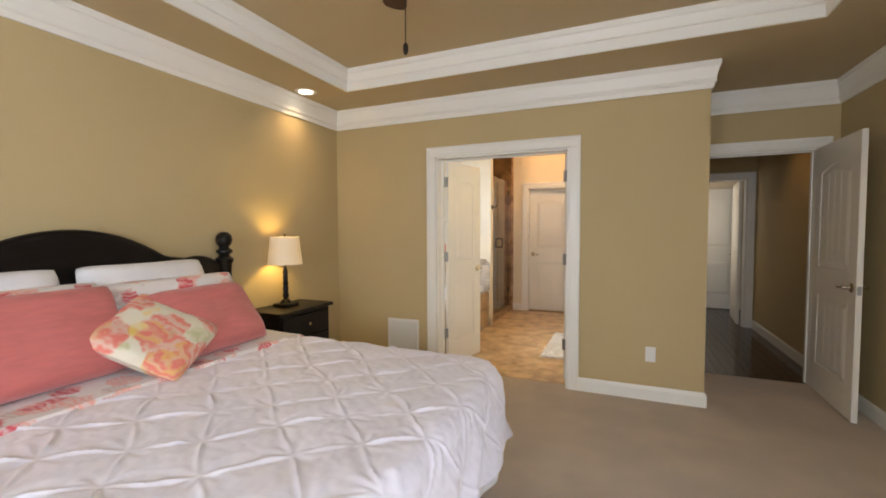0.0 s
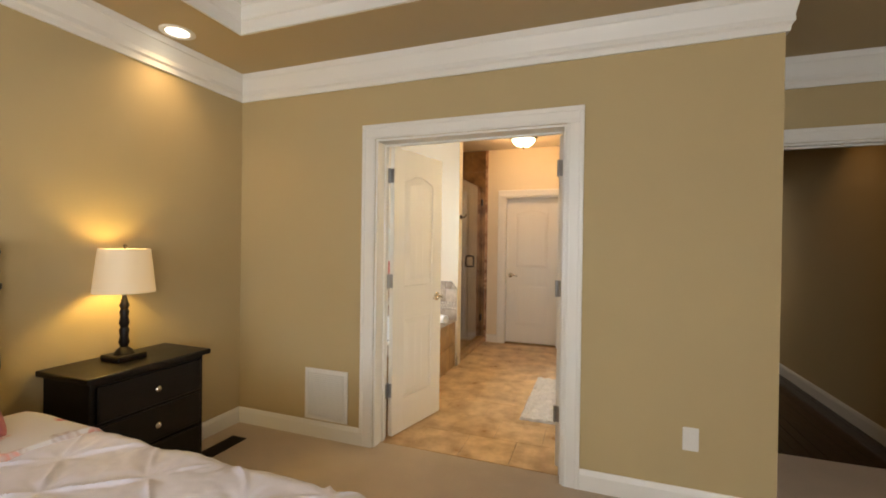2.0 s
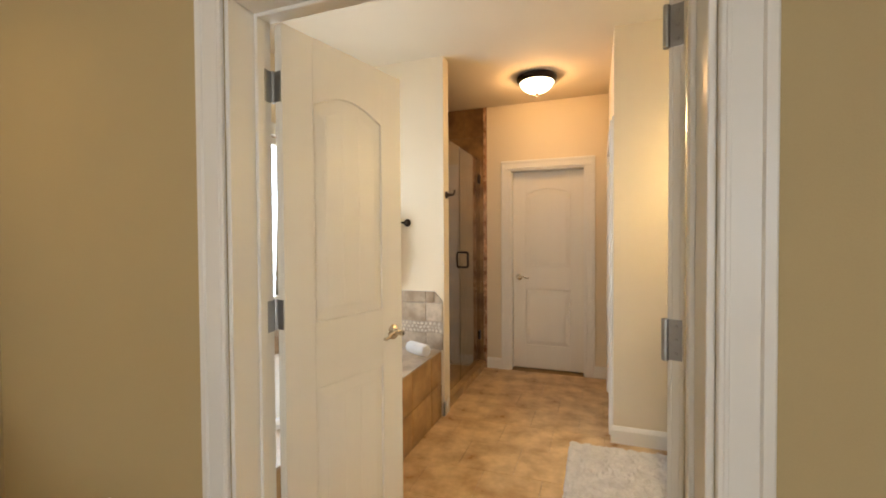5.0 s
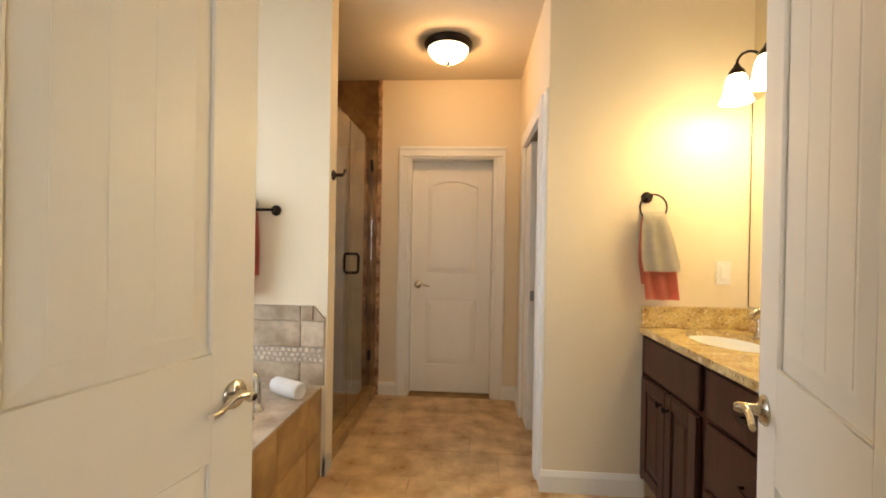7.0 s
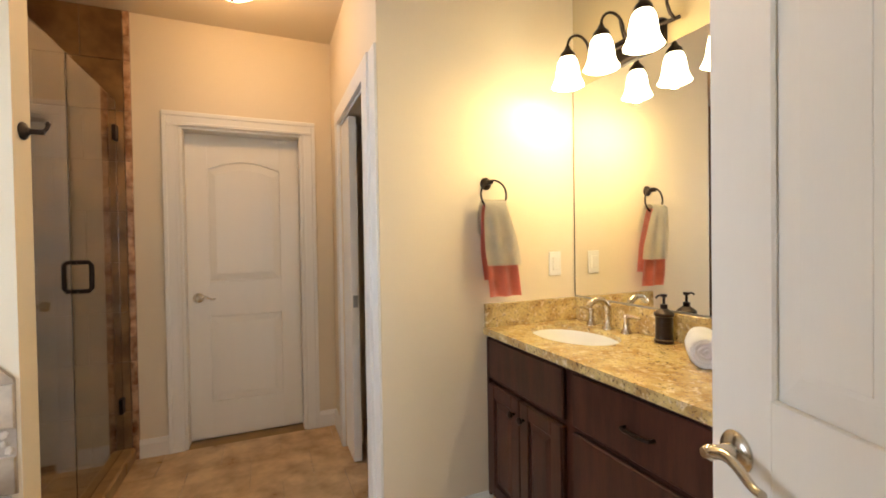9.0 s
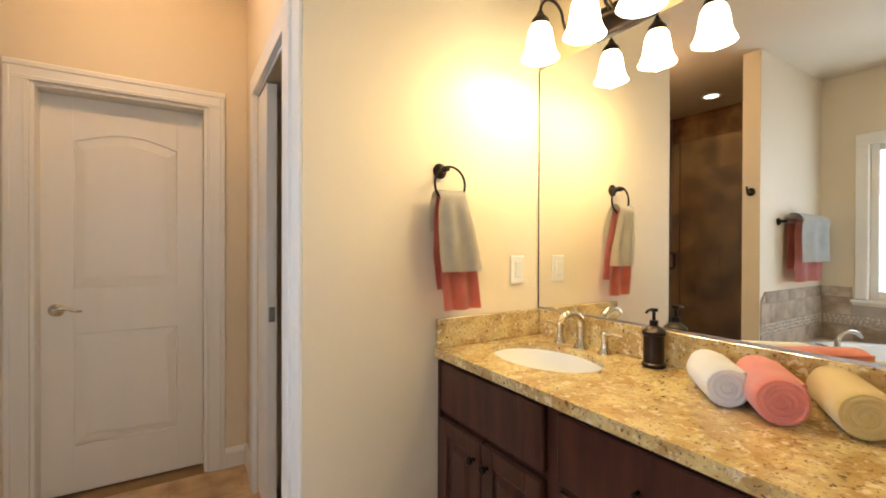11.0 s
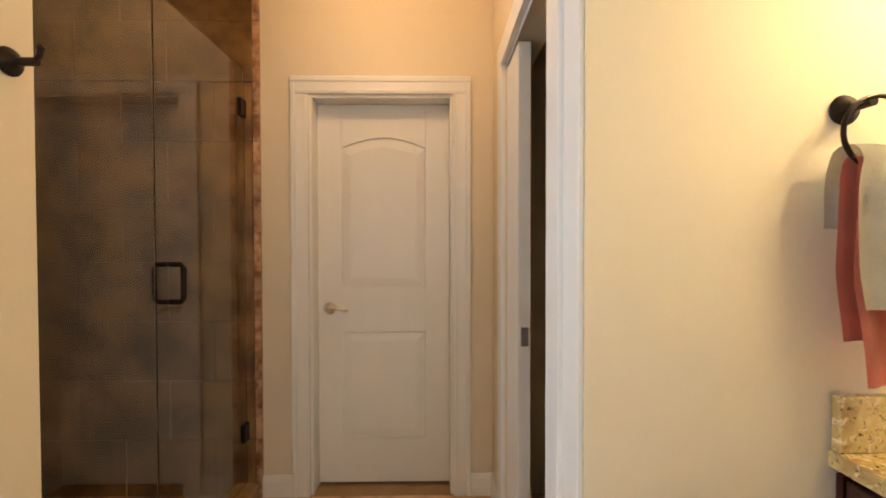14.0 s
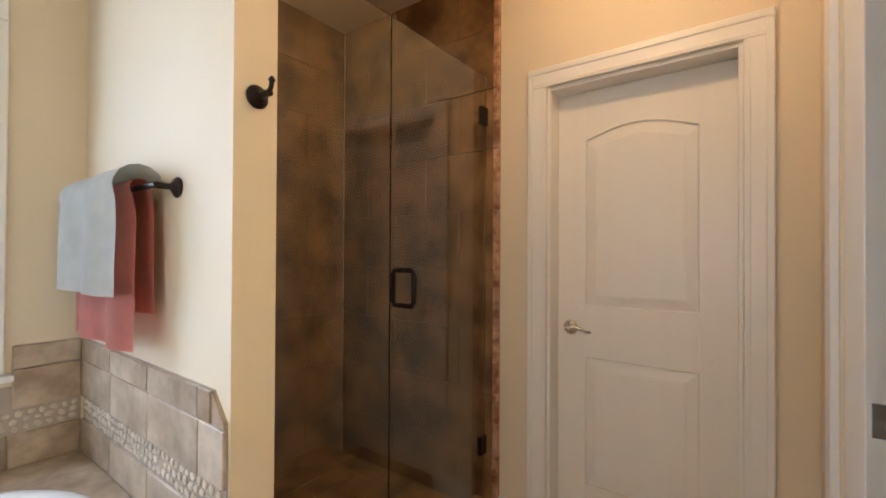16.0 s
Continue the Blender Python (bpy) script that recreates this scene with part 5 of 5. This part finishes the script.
wall_tiles("wall_tile_shower_end", Matrix.Translation((0, YE, 0)) @ UP_S, -2.07, -0.966, 0.0, 2.70, 0.45, 0.30, STILE, "brown stone-look tile on the shower's end wall", grout=SGROUT, stagger=0.5, gap=0.003, edge=0.0015)
wall_tiles("wall_tile_shower_back", Matrix.Translation((-2.08, 0, 0)) @ UP_E, 6.86, 8.04, 0.0, 2.70, 0.45, 0.30, STILE, "brown stone-look tile on the shower's back wall", grout=SGROUT, stagger=0.5, gap=0.003, edge=0.0015)
wall_tiles("wall_tile_shower_wing", Matrix.Translation((0, 6.85, 0)) @ UP_N, 1.02, 2.07, 0.0, 2.70, 0.45, 0.30, STILE, "brown stone-look tile on the shower side of the wing wall", grout=SGROUT, stagger=0.5, gap=0.003, edge=0.0015)
wall_tiles("wall_tile_shower_edging", Matrix.Translation((0, YE, 0)) @ UP_S, -0.9655, -0.93, 0.0, 2.70, 0.035, 0.15, EDGET, "peach stone edging beside the shower", t=0.011, gap=0.002)
fl = structure("shower_floor", B(-2.07, 6.86, -0.005, -1.072, 8.04, 0.012), SGROUT, "shower floor bed", "floor")
tiling(fl, -2.06, -1.075, 6.865, 8.035, 0.15, 0.15, pose(0, 0, 0.012), STILE)
tiling(sc, 6.855, 8.045, 0.0, 0.072, 0.33, 0.072, Matrix.Translation((-0.9555, 0, 0)) @ UP_E, APRON, t=0.006)
# tub surround: two rows with a pebble band between, cut at a slant by the wing wall's edge
for nm, m, u0, u1 in (("wall_tile_tub_wing", Matrix.Translation((0, 6.735, 0)) @ UP_S, -2.07, -0.945), ("wall_tile_tub_west", Matrix.Translation((-2.08, 0, 0)) @ UP_E, 4.87, 6.725)):
    bm = bmesh.new()
    cut = nm.endswith("wing")
    prism(bm, [(u0, DK), (u1, DK), (u1, 0.875), (u1 - 0.065, 0.945), (u0, 0.945)] if cut else [(u0, DK), (u1, DK), (u1, 0.945), (6.53, 0.945), (6.53, 0.80), (u0, 0.80)], m @ Matrix.Rotation(radians(90), 4, "X") @ Matrix.Scale(-1, 4, (0, 1, 0)) @ Matrix.Scale(-1, 4, (0, 0, 1)), -0.003)
    s = structure(nm, bm, TGROUT, "taupe stone-look tile round the tub", "wall tile")
    mm = m @ Matrix.Translation((0, 0, 0.002))
    e = u1 - 0.065 if cut else u1
    tiling(s, u0, u1, DK, 0.63, 0.33, 0.125, mm, TTILE, 0.5)
    tiling(s, u0 if cut else 6.53, e, 0.86, 0.945, 0.33, 0.085, mm, TTILE, 0.5, t=0.010)
    tiling(s, u0 if cut else 6.53, u1, 0.715, 0.86, 0.33, 0.145, mm, TTILE, 0.3)
    if cut:
        for poly in ([(e + 0.002, 0.862), (u1 - 0.002, 0.862), (u1 - 0.002, 0.873), (e + 0.002, 0.94)],):
            bm = bmesh.new()
            a = [bm.verts.new(mm @ Vector((x, z, 0))) for x, z in poly]
            b = [bm.verts.new(mm @ Vector((x, z, 0.008))) for x, z in poly]
            for k in range(len(poly)):
                bm.faces.new((a[k], a[(k + 1) % len(poly)], b[(k + 1) % len(poly)], b[k]))
            bm.faces.new(b)
            part("tile", bm, TTILE, s)
    # pebble band
    rnd = random.Random(5)
    bm = bmesh.new()
    for j in range(3):
        u = u0 + 0.01
        while u < u1 - 0.02:
            r = rnd.uniform(0.011, 0.017)
            c = mm @ Vector((u + r, 0.647 + j * 0.026 + rnd.uniform(-0.004, 0.004), 0.002))
            bmesh.ops.create_icosphere(bm, subdivisions=1, radius=1, matrix=Matrix.Translation(c) @ m.to_3x3().to_4x4() @ Matrix.Rotation(rnd.uniform(0, 3), 4, "Z") @ Matrix.Diagonal((r, r * 0.75, 0.007, 1)))
            u += 2 * r + 0.003
    tagged(part("pebble_band", bm, PEBBLE, s, "cream pebble mosaic band", True), kind="stuff")
tiling(deck, 4.875, 6.73, 0.0, DK - 0.006, 0.33, 0.25, Matrix.Translation((-0.9665, 0, 0)) @ UP_E, APRON, 0.0)
part("deck_top", slab_with_hole(-2.075, -0.958, 4.875, 6.725, DK - 0.011, DK, TCX, TCY, TA, TBB), TTILE, deck, "taupe stone-look deck top")
